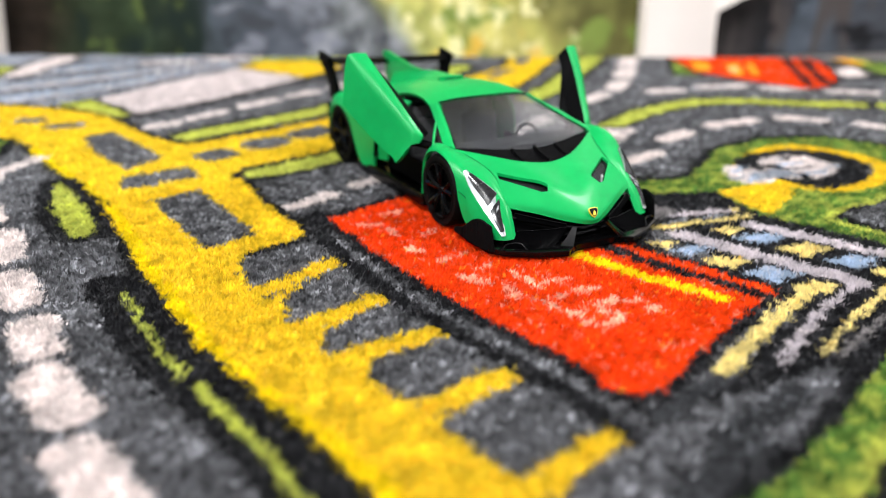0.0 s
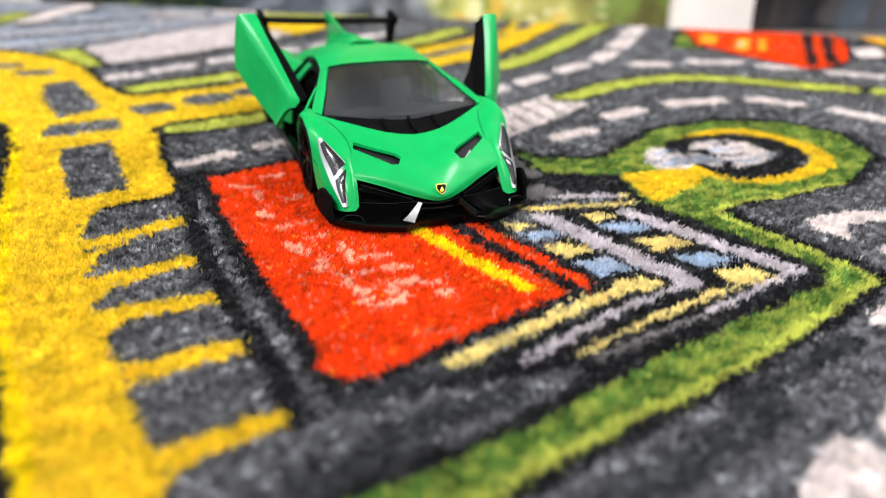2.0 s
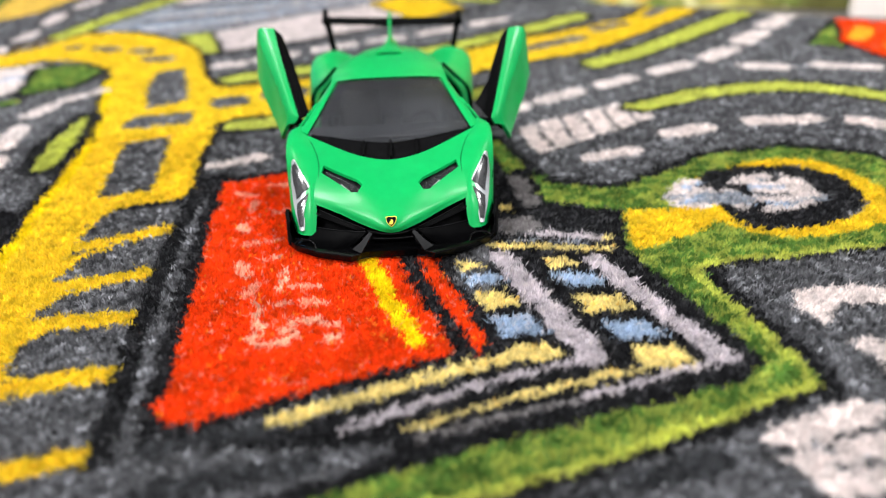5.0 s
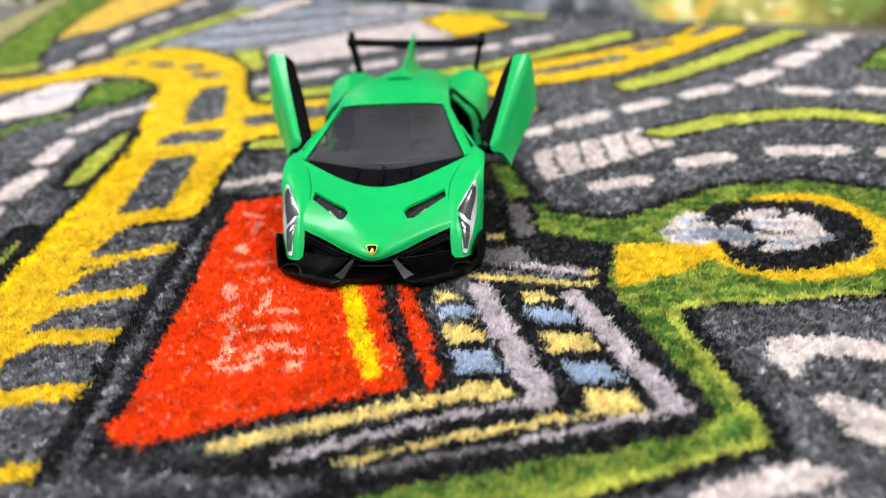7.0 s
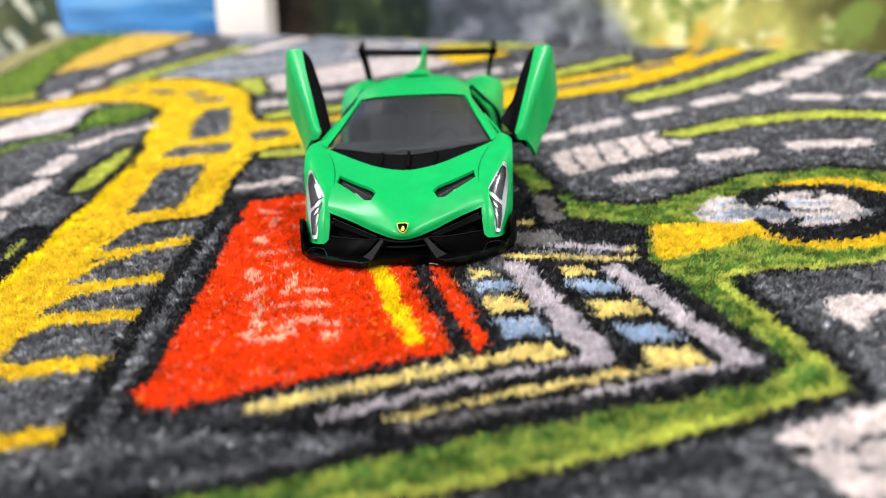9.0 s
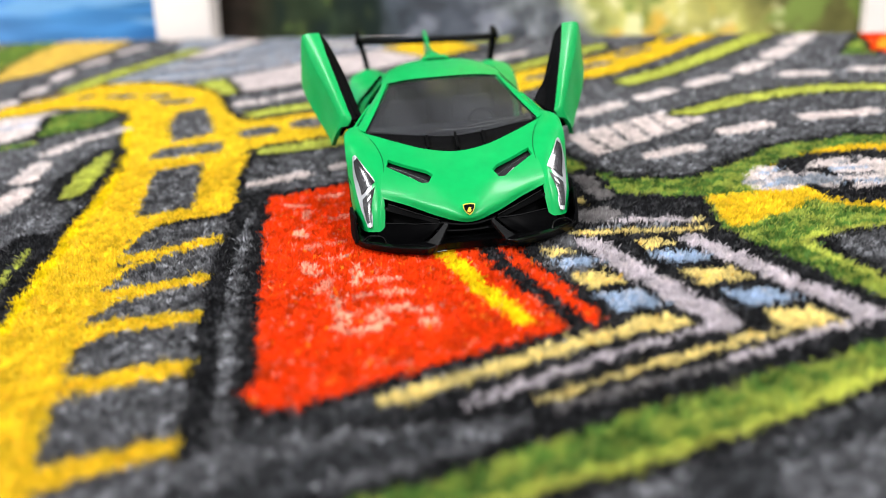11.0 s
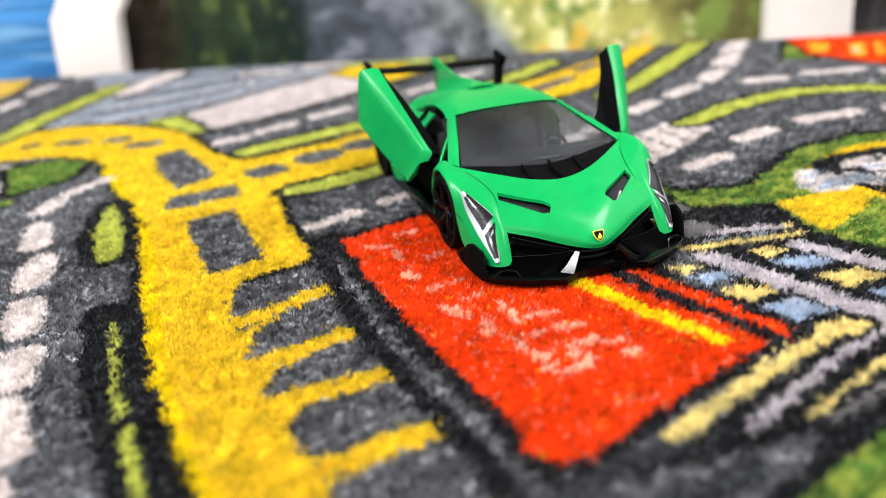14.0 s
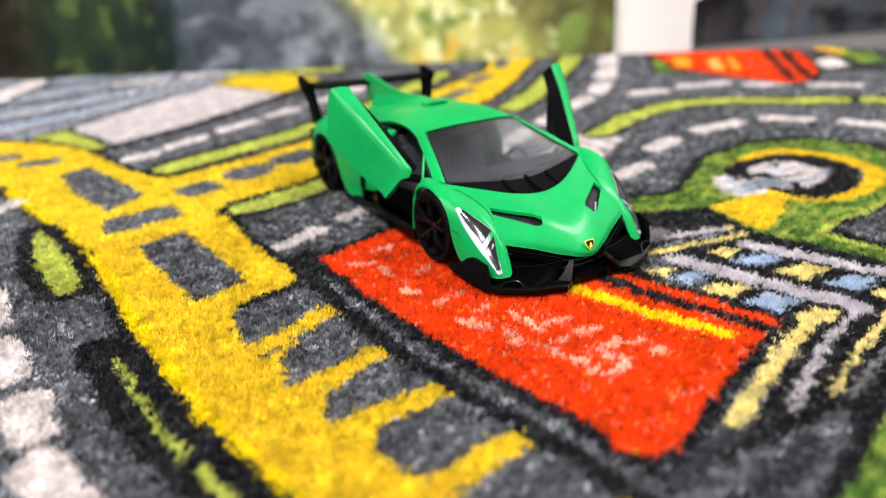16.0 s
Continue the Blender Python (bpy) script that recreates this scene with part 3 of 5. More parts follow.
def print_streets(p):
    MOTIFS[:] = ["road"]
    # far roads, paper field and hatching
    p.fill([(-165, 195), (-142, 168), (-108, 168), (-60, 204), (0, 235), (60, 250), (-95, 320), (-150, 320), (-140, 240)], "haze", "hatching")
    for k in range(13):
        a = k * 7.5
        p.stroke([(-150 + a * 0.35, 176 + a * 1.1), (-90 + a * 0.7, 196 + a * 1.0), (-20 + a * 0.8, 238 + a * 0.6)], 1.6 + (k % 3) * 0.8, ("black", "white", "blue", "road")[k % 4], "hatching")
    p.stroke([(-128, 257), (-101, 294)], 17, "white", "pale_patch", 3)
    p.stroke([(-60, 262), (-36, 258)], 9, "white", "pale_patch", 2)
    p.stroke([(-22, 262), (4, 254)], 8, "white", "pale_patch", 2)
    p.fill([(-102, 175), (-62, 202), (-14, 229), (10, 186), (-43, 157), (-91, 138)], "paper", "paper_field", 2.5)
    p.fill([(-113, 174), (-100, 179), (-87, 141), (-95, 137)], "lime", "lime_verge", 2.0)
    p.fill([(-14, 229), (11, 187), (40, 205), (24, 240), (4, 244)], "yellow", "yellow_field", 1.0)
    p.stroke([(2, 246), (28, 238), (58, 222)], 9, "lime", "lime_verge", 1.5)
    p.stroke([(-95, 133), (-43, 153), (12, 182), (60, 208)], 3.4, "black", "outline")
    for a, b in (((-85, 115), (-70, 119)), ((-67, 122), (-47, 131)), ((-40, 135), (-19, 143)), ((-13, 147), (5, 152)), ((13, 156), (34, 165)), ((42, 169), (62, 178))):
        a, b = np.array(a), np.array(b)
        d = (b - a) / np.linalg.norm(b - a) * 2.4
        p.stroke([a + d, b - d], 7.6, "white", "road_dash")
    # top left: meadow, field, road
    p.fill([(-262, 195), (-273, 275), (-271, 360), (-305, 365), (-300, 195)], "straw", "hem", 0.0)
    p.fill([(-246, 150), (-265, 188), (-277, 257), (-284, 331), (-280, 365), (-243, 365), (-247, 300), (-239, 219), (-225, 165)], "green", "green_verge", 1.5)
    p.fill([(-238, 217), (-246, 267), (-247, 315), (-243, 360), (-188, 350), (-192, 308), (-203, 277), (-215, 240)], "corn", "yellow_field", 2.0)
    p.stroke([(-233, 152), (-222, 158)], 10, "lime", "lime_verge", 1.0)
    p.stroke([(-133, 274), (-162, 223), (-180, 182)], 12, "lime", "lime_verge", 2.0)
    p.stroke([(-182, 176), (-205, 152), (-232, 142)], 6, "brown", "yellow_pavement")
    for a, b in (((-206, 153), (-203, 161)), ((-201, 179), (-199, 191)), ((-199, 214), (-197, 232)), ((-193, 252), (-187, 268)), ((-183, 289), (-173, 305)), ((-158, 322), (-144, 334))):
        p.stroke([a, b], 9.0, "white", "road_dash", 1.5)
    # yellow pavement
    p.fill([(-131, 107), (-123, 70), (-117, 35), (-113, 4), (-112, -29), (-110, -52), (-109, -76), (-106, -106), (-102, -127), (-98, -150), (-92, -200), (-72, -200), (-77, -154), (-79, -140),
            (-80, -131), (-82, -118), (-86, -100), (-88, -80), (-89, -68), (-90, -45), (-87, -36), (-67, -30), (-65, -24), (-68, 6), (-68, 38), (-60, 44), (-28, 50), (4, 66), (51, 97), (90, 107), (118, 128),
            (155, 160), (200, 205), (180, 225), (145, 186), (122, 160), (92, 148), (52, 132), (10, 108), (-15, 97), (-48, 88), (-76, 83)], "yellow", "yellow_pavement", 2.2)
    p.fill([(-76, 83), (-82, 96), (-91, 126), (-98, 146), (-112, 163), (-130, 178), (-148, 187), (-166, 186), (-182, 164), (-204, 143), (-230, 132), (-275, 122), (-275, 98), (-218, 111), (-195, 124), (-172, 138), (-150, 132),
            (-137, 118), (-131, 107), (-121, 60), (-90, 60)], "yellow", "yellow_pavement", 0.0)
    p.stroke([(-76, 86), (-83, 98), (-92, 127), (-99, 147), (-113, 165), (-131, 180), (-149, 189), (-167, 188)], 1.8, "black", "outline")
    p.stroke([(-129, 100), (-121, 64), (-115, 35), (-111, 4), (-110, -29), (-108, -52), (-107, -76), (-104, -106), (-100, -127), (-96, -150), (-91, -190)], 3.4, "bright", "yellow_pavement")
    p.fill([(-110, 110), (-99, 115), (-93, 97), (-87, 69), (-101, 59), (-108, 84)], "road", "road")
    p.fill([(-106, 39), (-103, 51), (-93, 52), (-82, 53), (-80, 42), (-91, 40), (-96, 38)], "road", "road", 0.0, True)
    p.fill([(-100, 21), (-83, 26), (-78, -22), (-94, -27)], "road", "road")
    for a, b, w in (((-130, 148), (-124, 146), 8), ((-118, 132), (-111, 131.5), 9), ((-151, 155), (-143, 153), 8), ((-167, 159), (-163, 158), 6), ((-70, 64), (-66, 65), 13), ((-49, 71.5), (-43, 73.5), 15), ((-29, 78.5), (-20, 81.5), 14),
                    ((6, 92), (26, 102), 11), ((54, 116), (92, 131), 9), ((104, 145), (118, 152), 8), ((136, 165), (150, 180), 8)):
        p.stroke([a, b], w, "road", "road")
    p.stroke([(-86.5, -42), (-86, -62), (-84.5, -82), (-82, -102), (-77, -128), (-73.5, -154), (-69, -196)], 7.5, "road", "road")
    bars = [((-94, -62), (-66.5, -52)), ((-92, -84), (-63.5, -77)), ((-92, -101), (-61.8, -98.5)), ((-87, -125.5), (-59, -120.8)), ((-86, -154), (-55.5, -147)), ((-82, -186), (-50, -178))]
    for a, b in bars:
        p.stroke([a, b], 6.2, "yellow", "yellow_pavement")
    # the dark cells between the bars run out to a toe at their lower left
    for toe in ([(-92, -40), (-85, -36), (-88.3, -40), (-89, -50)], [(-92, -66), (-76, -60), (-83.5, -64.8), (-86, -71), (-88, -79)], [(-92, -86), (-75, -84), (-82, -87.3), (-85, -91), (-88.5, -96)],
                [(-90, -104), (-72, -101), (-79.5, -102.2), (-83, -108), (-85, -118)], [(-86, -130), (-70, -126), (-78, -128.3), (-81, -132), (-83, -139)], [(-84, -158), (-66, -152), (-74, -156), (-77, -161), (-80, -168)]):
        p.fill(toe, "yellow", "yellow_pavement")
    # lime verges beside the arm
    p.stroke([(-72, 94.5), (-44, 103), (-9, 113), (40, 136), (100, 172)], 11.5, "lime", "lime_verge", 3.2)
    p.stroke([(-60, 35), (-47, 37.5), (-22, 44)], 11, "lime", "lime_verge", 3.6)
    p.stroke([(30, 57), (45, 65)], 10, "lime", "lime_verge", 2.4)
    p.stroke([(92, 90), (118, 105), (178, 152), (200, 172)], 12.5, "lime", "lime_verge", 2.4)
    # roads on the left
    p.fill([(-124, 54), (-120.8, 40), (-118.6, 18), (-118.5, 2), (-121.5, -1.5), (-126, 2), (-127.6, 20), (-127, 40)], "lime", "lime_verge", 4.5, True)
    p.stroke([(-119, -40), (-116, -76), (-112, -104), (-108, -135), (-100, -190)], 13, "black", "outline")
    p.stroke([(-117.5, -47), (-116, -76), (-114.5, -92)], 1.7, "lime", "lime_verge")
    p.stroke([(-113.6, -97), (-112, -112), (-110, -132), (-107, -165)], 2.2, "lime", "lime_verge")
    p.fill([(-206, 90), (-195, 124), (-170, 131), (-152, 112), (-174, 82), (-195, 71)], "white", "paper_field", 2.0)
    p.stroke([(-195, 100), (-172, 112)], 5, "blue", "paper_field")
    p.fill([(-170, 124), (-150, 126), (-137, 116), (-144, 95), (-163, 86)], "green", "green_verge", 3.0)
    p.stroke([(-186, 40), (-178, 66), (-163, 76)], 6, "green", "green_verge", 1.0)
    for a, b, w in (((-127, 87), (-141, 76), 6), ((-143, 70), (-149, 57), 8), ((-147, 44), (-145, 22), 9), ((-142, 10), (-142, -10), 9.5), ((-141, -22), (-140, -40), 10), ((-138, -53), (-138, -68), 10.5),
                    ((-138, -78), (-136, -96), 11), ((-138, -108), (-135, -128), 11.5), ((-133, -140), (-130, -160), 12)):
        a, b = np.array(a), np.array(b)
        d = (b - a) / np.linalg.norm(b - a) * 1.1
        p.stroke([a + d, b - d], w * 1.03, "white", "road_dash")
    p.stroke([(-61, -4.5), (-46.5, 2)], 6.6, "white", "road_dash")
    p.stroke([(-35, 7.2), (-22, 12)], 6.6, "white", "road_dash")
    # red panel with worn lettering reduced to bars
    p.stroke([(-58, -18), (-58.5, -62), (-54, -110), (-49, -150), (-43, -190)], 11, "black", "outline")
    p.stroke([(-57.4, -30), (-57.9, -62), (-53.6, -108), (-47.6, -150), (-41.6, -190)], 3.2, "road", "road")
    p.stroke([(-49, -153), (-46, -168), (-42, -192)], 8, "road", "road")
    p.fill([(-55, -20), (-46, -17), (-26, -11), (30, 0), (24, -40), (13, -84), (4.5, -84), (10.5, -100), (16, -121), (-8, -128.6), (-22, -133.6), (-31, -137.5), (-38, -139.6), (-42, -139.2), (-44.6, -136.2), (-46.0, -132.5), (-44.5, -130.5), (-45.2, -126), (-46.6, -116), (-48.0, -104), (-50.3, -80), (-52.5, -60)], "red", "red_panel", 3.0)
    p.stroke([(-8, -70), (-4, -84), (0.5, -99), (6.5, -116)], 4.9, "bright", "red_panel_stripe")
    p.stroke([(8, -76), (13.5, -97), (21.5, -122)], 10.5, "black", "outline")
    p.stroke([(9, -76), (14.5, -97), (21, -120)], 3.9, "red", "red_panel_stripe")
    for bar in (((-44.2, -51.0), (-41.7, -55.6)), ((-40.5, -74.6), (-39.3, -78.5), (-37.9, -82.2)), ((-28.0, -79.7), (-27.8, -84.8), (-27.9, -90.1)), ((-32.9, -94.9), (-32.0, -98.2), (-31.6, -102.9)), ((-29.8, -104.9), (-30.5, -110.7), (-27.6, -113.2), (-22.0, -112.1), (-20.2, -110.0)), ((-23.5, -108.7), (-19.9, -104.7), (-15.3, -104.9)), ((-14.3, -113.3), (-10.6, -112.9))):
        p.stroke(bar, 2.2, "pink", "pale_bar")
    for bar in (((-48.7, -28.9), (-43.2, -30.6)), ((-39.2, -23.2), (-32.9, -23.3)), ((-42.5, -35.6), (-42.7, -42.7)), ((-41.0, -63.7), (-37.1, -62.4)), ((-34.5, -73.7), (-31.2, -72.4)), ((-24.7, -88.4), (-19.0, -89.3)), ((-33.9, -85.3), (-36.1, -92.0)), ((-21.5, -96.9), (-15.4, -96.9)), ((-28.0, -96.3), (-25.3, -96.0)), ((-15.0, -106.7), (-11.6, -106.9)), ((-35.4, -43.3), (-31.2, -43.4)), ((-34.0, -62.6), (-31.1, -62.3))):
        p.stroke(bar, 2.2, "rose", "faint_bar")
    # angled strips beside the panel
    p.fill([(-40, -150), (20, -128), (26, -84), (28, -66), (66, -66), (80, -133), (40, -147), (0, -156), (-36, -157)], "black", "outline")
    p.fill([(-60, -152), (-34, -148), (2, -150), (-10, -160), (-40, -166)], "road", "road")
    # darker grey dabs on the near road
    for a, b, w in (((-44, -146), (-24, -143), 4), ((-40, -158), (-14, -153), 6), ((-56, -166), (-34, -163), 6), ((-52, -178), (-44, -160), 5), ((10, -178), (30, -173), 7), ((44, -163), (60, -159), 6), ((22, -170), (38, -166), 5), ((-10, -184), (8, -180), 8)):
        p.stroke([a, b], w, "dark_grey", "road")
    p.stroke([(-20, -139.6), (-6, -134.6), (10, -129), (32, -122.6)], 3.8, "cream", "cream_strip")
    p.stroke([(-22, -140.8), (-17, -140.2)], 2.2, "cream", "cream_strip")
    p.stroke([(-7, -144), (4, -138.9), (14, -135)], 1.9, "lilac", "lilac_strip")
    p.stroke([(8, -137.2), (22, -132), (44, -126.5)], 2.4, "lilac", "lilac_strip")
    p.stroke([(44.5, -126), (41, -116), (34.5, -96), (29.5, -78)], 6.4, "lilac", "lilac_strip")
    p.stroke([(5, -145), (17, -140.4), (26, -137.6)], 1.6, "cream", "cream_strip")
    p.stroke([(23, -138.6), (34, -135.5), (56, -130.5)], 2.1, "cream", "cream_strip")
    p.stroke([(6, -148.4), (23, -143.6), (38, -139.4)], 1.7, "dun", "lilac_strip")
    p.stroke([(40, -138.6), (55, -134.4), (71, -130)], 2.0, "lilac", "lilac_strip")
    p.stroke([(71.5, -129), (66, -115.5), (59.5, -98.5), (53.5, -84)], 5.4, "lilac", "lilac_strip")
    for x0, x1, y0, y1, ink, tag in ((17, 25, -80, -85, "cream", "cream_pane"), (18, 29, -86, -93, "blue", "blue_pane"), (20, 31, -96, -104, "cream", "cream_pane"), (23, 35, -107, -116, "blue", "blue_pane"), (27, 38, -119, -126, "cream", "cream_pane"),
                                     (40, 49, -81, -87, "cream", "cream_pane"), (41, 53, -89, -97, "blue", "blue_pane"), (44, 57, -100, -109, "cream", "cream_pane"), (49, 61, -112, -121, "blue", "blue_pane"), (52, 64, -123, -131.5, "cream", "cream_pane")):
        s = (y0 - y1) * 0.28
        p.fill([(x0, y0), (x1 - 2, y0 - 1), (x1 + s - 1, y1 + 1), (x0 + s, y1)], ink, tag)
    p.stroke([(27, -71.8), (44, -75), (58, -77.8), (62, -77)], 2.6, "cream", "cream_strip")
    p.stroke([(39, -66.6), (48, -68.6), (58, -71.8)], 2.8, "lilac", "lilac_strip")
    p.stroke([(32, -70), (44, -71.6), (54, -74.2)], 1.4, "haze", "lilac_strip")
    p.stroke([(59, -72), (64, -74.4), (62.6, -77)], 2.8, "cream", "cream_strip")
    p.fill([(28, -20), (36, -22), (42, -47), (68, -53), (66, -67), (44, -65), (30, -60)], "black", "dark_block")
    # green verges round the strips and the island
    p.fill([(-75, -181), (-47, -171), (-18, -164), (1, -157.2), (34, -147.4), (55, -142.6), (74, -136.6), (79, -132), (76, -119), (72, -107), (66, -89), (63, -80), (68, -55), (51, -48.5), (42, -46), (37, -20), (31, 8), (37, 6), (44, -19), (50, -32), (62, -39),
            (74, -39), (82, -34), (105, -20), (132, -18), (154, -30), (163, -49), (155, -72), (131, -86), (104, -87), (86, -88), (79, -91), (79, -98), (83, -114), (85.5, -128), (88, -140.8), (54, -151.8), (31, -159.8), (14, -165), (-13, -172.4), (-60, -189)],
           "green", "green_verge", 3.2)
    p.stroke([(-60, -187), (-13, -171), (14, -164), (31, -159.5), (54, -151.5), (86, -140)], 2.7, "lime", "verge_edge")
    p.stroke([(86, -139), (84.5, -128), (81.5, -114), (77.5, -98), (78, -91), (86, -89), (104, -88), (128, -87)], 2.4, "lime", "verge_edge")
    p.fill([(39, -20), (46, -21), (46, -50), (36, -52)], "black", "outline")
    p.fill([(36.8, -25.5), (42.2, -26), (45.6, -48.6), (39.4, -49.6)], "dun", "grey_block")
    p.fill([(31, -57), (40, -55.4), (42.6, -64.6), (32, -66)], "dun", "grey_block")
    p.stroke([(32, -48.6), (34.4, -49)], 3.6, "cream", "cream_pane")
    p.fill([(88, -42), (112, -29), (130, -27.5), (142, -40), (145.5, -58), (140, -71), (127, -79), (112, -80), (97, -74), (90, -60)], "yellow", "island_ring", 0.0, True)
    p.fill([(100, -38), (118, -32), (132, -36), (138, -52), (136, -64), (125, -72), (110, -73.5), (100, -66)], "road", "road", 0.0, True)
    p.fill([(99, -33), (110, -31), (125, -33), (137, -43), (138.5, -55), (135, -64), (125, -72), (110, -75), (99, -71), (96, -62), (95, -46)], "black", "outline", 0.0, True)
    p.fill([(100, -46), (110, -38.5), (120, -38.5), (126, -45), (126, -56), (120, -62), (108, -64), (100, -59)], "white", "island_statue", 0.0, True)
    p.fill([(84, -45), (90, -38), (97, -38), (98, -47), (95, -57), (86, -60), (82, -52)], "white", "island_statue", 0.0, True)
    p.stroke([(93, -52), (104, -53)], 8, "haze", "island_statue")
    for a, b in (((86, -55), (93, -50)), ((90, -44), (95, -42)), ((108, -46), (118, -48)), ((106, -58), (114, -60))):
        p.stroke([a, b], 2.4, "blue", "island_statue")
    for bar, w, ink in (([(109, -51), (113, -53), (118, -53)], 2.2, "road"), ([(101, -44), (106, -46), (107, -50)], 2.6, "black"), ([(121, -38), (118, -43)], 2.0, "road"), ([(127, -57), (120, -58), (116, -60)], 2.0, "haze"), ([(98, -38), (96, -44)], 2.2, "black"),
                        ([(112, -41), (116, -43)], 1.6, "haze"), ([(83, -50), (88, -49)], 2.0, "haze"), ([(103, -62), (108, -59)], 2.0, "black")):
        p.stroke(bar, w, ink, "island_statue")
    p.fill([(68, -56), (86, -57), (98, -61), (94, -67), (83, -73), (66, -80), (65, -76)], "yellow", "yellow_square", 0.0)
    # roads on the right
    p.fill([(46, 16), (69, 28), (93, 39), (98, 18), (73, 4), (50, -9)], "white", "zebra_crossing")
    for k in range(5):
        x, y = 55 + k * 8.8, 9.5 + k * 4.0
        p.stroke([(x - 0.6, y + 12), (x, y), (x + 1.2, y - 13)], 1.6, "road", "road")
    for a, b, w in (((45, 36), (54, 42), 6), ((58, 45), (78, 55), 6.5), ((85, 59), (104, 67), 6.5), ((112, 71), (131, 80), 7), ((139, 84), (156, 96), 8), ((163, 105), (178, 118), 9), ((184, 127), (193, 136), 9), ((197, 140), (210, 150), 9),
                    ((151, 72), (169, 64), 6), ((179, 66), (203, 55), 6), ((206, 48), (222, 34), 6), ((228, 26), (244, 10), 6), ((96, 1), (115, 5), 6.5), ((128, 7.5), (154, 4.5), 6.5), ((164, 2), (179, -13), 6.5), ((186, -22), (194, -42), 6.5),
                    ((65, -15.5), (85, -10.5), 6)):
        a, b = np.array(a), np.array(b)
        d = (b - a) / np.linalg.norm(b - a) * 1.5
        p.stroke([a + d * 1.6, b - d * 1.6], w * 1.28, "white", "road_dash")
    p.stroke([(96, 31), (122, 41), (150, 43), (162, 40.5), (180, 29), (198, 13), (216, -1.5)], 10.0, "lime", "lime_verge", 2.2)
    p.stroke([(224, -9), (238, -24), (252, -44)], 9.5, "lime", "lime_verge", 2.0)
    p.fill([(192, 95), (202, 87), (232, 120), (222, 132)], "green", "green_verge", 2.0)
    p.fill([(222, 132), (206, 94), (214, 62), (224, 35), (238, 32), (256, 42), (283, 72), (292, 96), (262, 120)], "red", "red_banner", 1.5)
    for a, b, w in (((216, 98), (224, 110), 9), ((221, 78), (236, 96), 7), ((229, 72), (246, 92), 4)):
        p.stroke([a, b], w, "amber", "red_banner")
    p.stroke([(225, 84), (229, 89)], 4, "pink", "red_banner")
    for a, b, w in (((231, 39), (277, 94), 3.6), ((241, 36), (283, 86), 4.2)):
        p.stroke([a, b], w, "black", "outline")
    p.fill([(258, 40), (285, 70), (310, 82), (320, 40), (285, 10)], "dark_grey", "dark_block")
    p.fill([(273, 57), (290, 58), (277, 38), (262, 42)], "white", "pale_patch", 1.5)
    p.fill([(296, 62), (316, 52), (300, 30), (286, 38)], "green", "green_verge", 1.0)
    p.stroke([(270, 118), (292, 103), (302, 82), (300, 62)], 7, "amber", "red_banner")
    p.stroke([(276, 122), (298, 106), (309, 84), (306, 60)], 5, "lime", "lime_verge")
    p.fill([(94, -112), (97, -105), (110, -104.5), (124, -109), (140, -112), (140, -120), (115, -114.5), (105, -113), (97, -121)], "white", "road_arrow")
    p.fill([(99, -127), (104.5, -126.5), (118, -138), (132, -150), (122, -154), (104, -141)], "white", "road_arrow")
    p.fill([(69, -154.5), (79, -150), (90, -145.5), (98, -149), (93, -152.5), (77, -157.5), (70, -157.5)], "white", "zebra_crossing")
    p.fill([(70, -160), (93, -155), (116, -161), (100, -172), (76, -171)], "white", "zebra_crossing")
    p.stroke([(80, -163), (92, -163), (104, -162)], 1.6, "road", "road")
    p.fill([(41, -184), (50, -178), (62, -174), (67, -178), (60, -190), (46, -190)], "white", "zebra_crossing")
    p.fill([(12, -196), (19, -190), (33, -181.5), (38, -188), (32, -199)], "white", "zebra_crossing")


def far_edge(x):
    return 0.260 - 0.50 * x - 0.35 * x * x


def mat_inside(x, y):
    """Where there is mat: cut along its far edge and its hemmed edge."""
    return (y < far_edge(x)) & (x > -0.303) & (y > -0.30) & (x < 0.42)


def sown(x0, x1, y0, y1, pitch, rng):
    gx, gy = np.meshgrid(np.arange(x0, x1, pitch), np.arange(y0, y1, pitch))
    gx = gx.ravel() + rng.uniform(-0.45, 0.45, gx.size) * pitch
    gy = gy.ravel() + rng.uniform(-0.45, 0.45, gy.size) * pitch
    k = mat_inside(gx, gy)
    return gx[k], gy[k]


def sheet_mesh(name, verts, faces_start, loops, colours, material):
    me = bpy.data.meshes.new(name)
    n = len(verts)
    me.vertices.add(n), me.loops.add(len(loops)), me.polygons.add(len(faces_start))
    me.vertices.foreach_set("co", np.ascontiguousarray(verts, dtype=np.float32).ravel())
    me.loops.foreach_set("vertex_index", loops.astype(np.int32))
    me.polygons.foreach_set("loop_start", faces_start.astype(np.int32))
    me.update(calc_edges=True)
    at = me.attributes.new("print", "FLOAT_COLOR", "POINT")
    at.data.foreach_set("color", np.c_[colours, np.ones(n)].astype(np.float32).ravel())
    me.materials.append(material)
    me.validate()
    return me


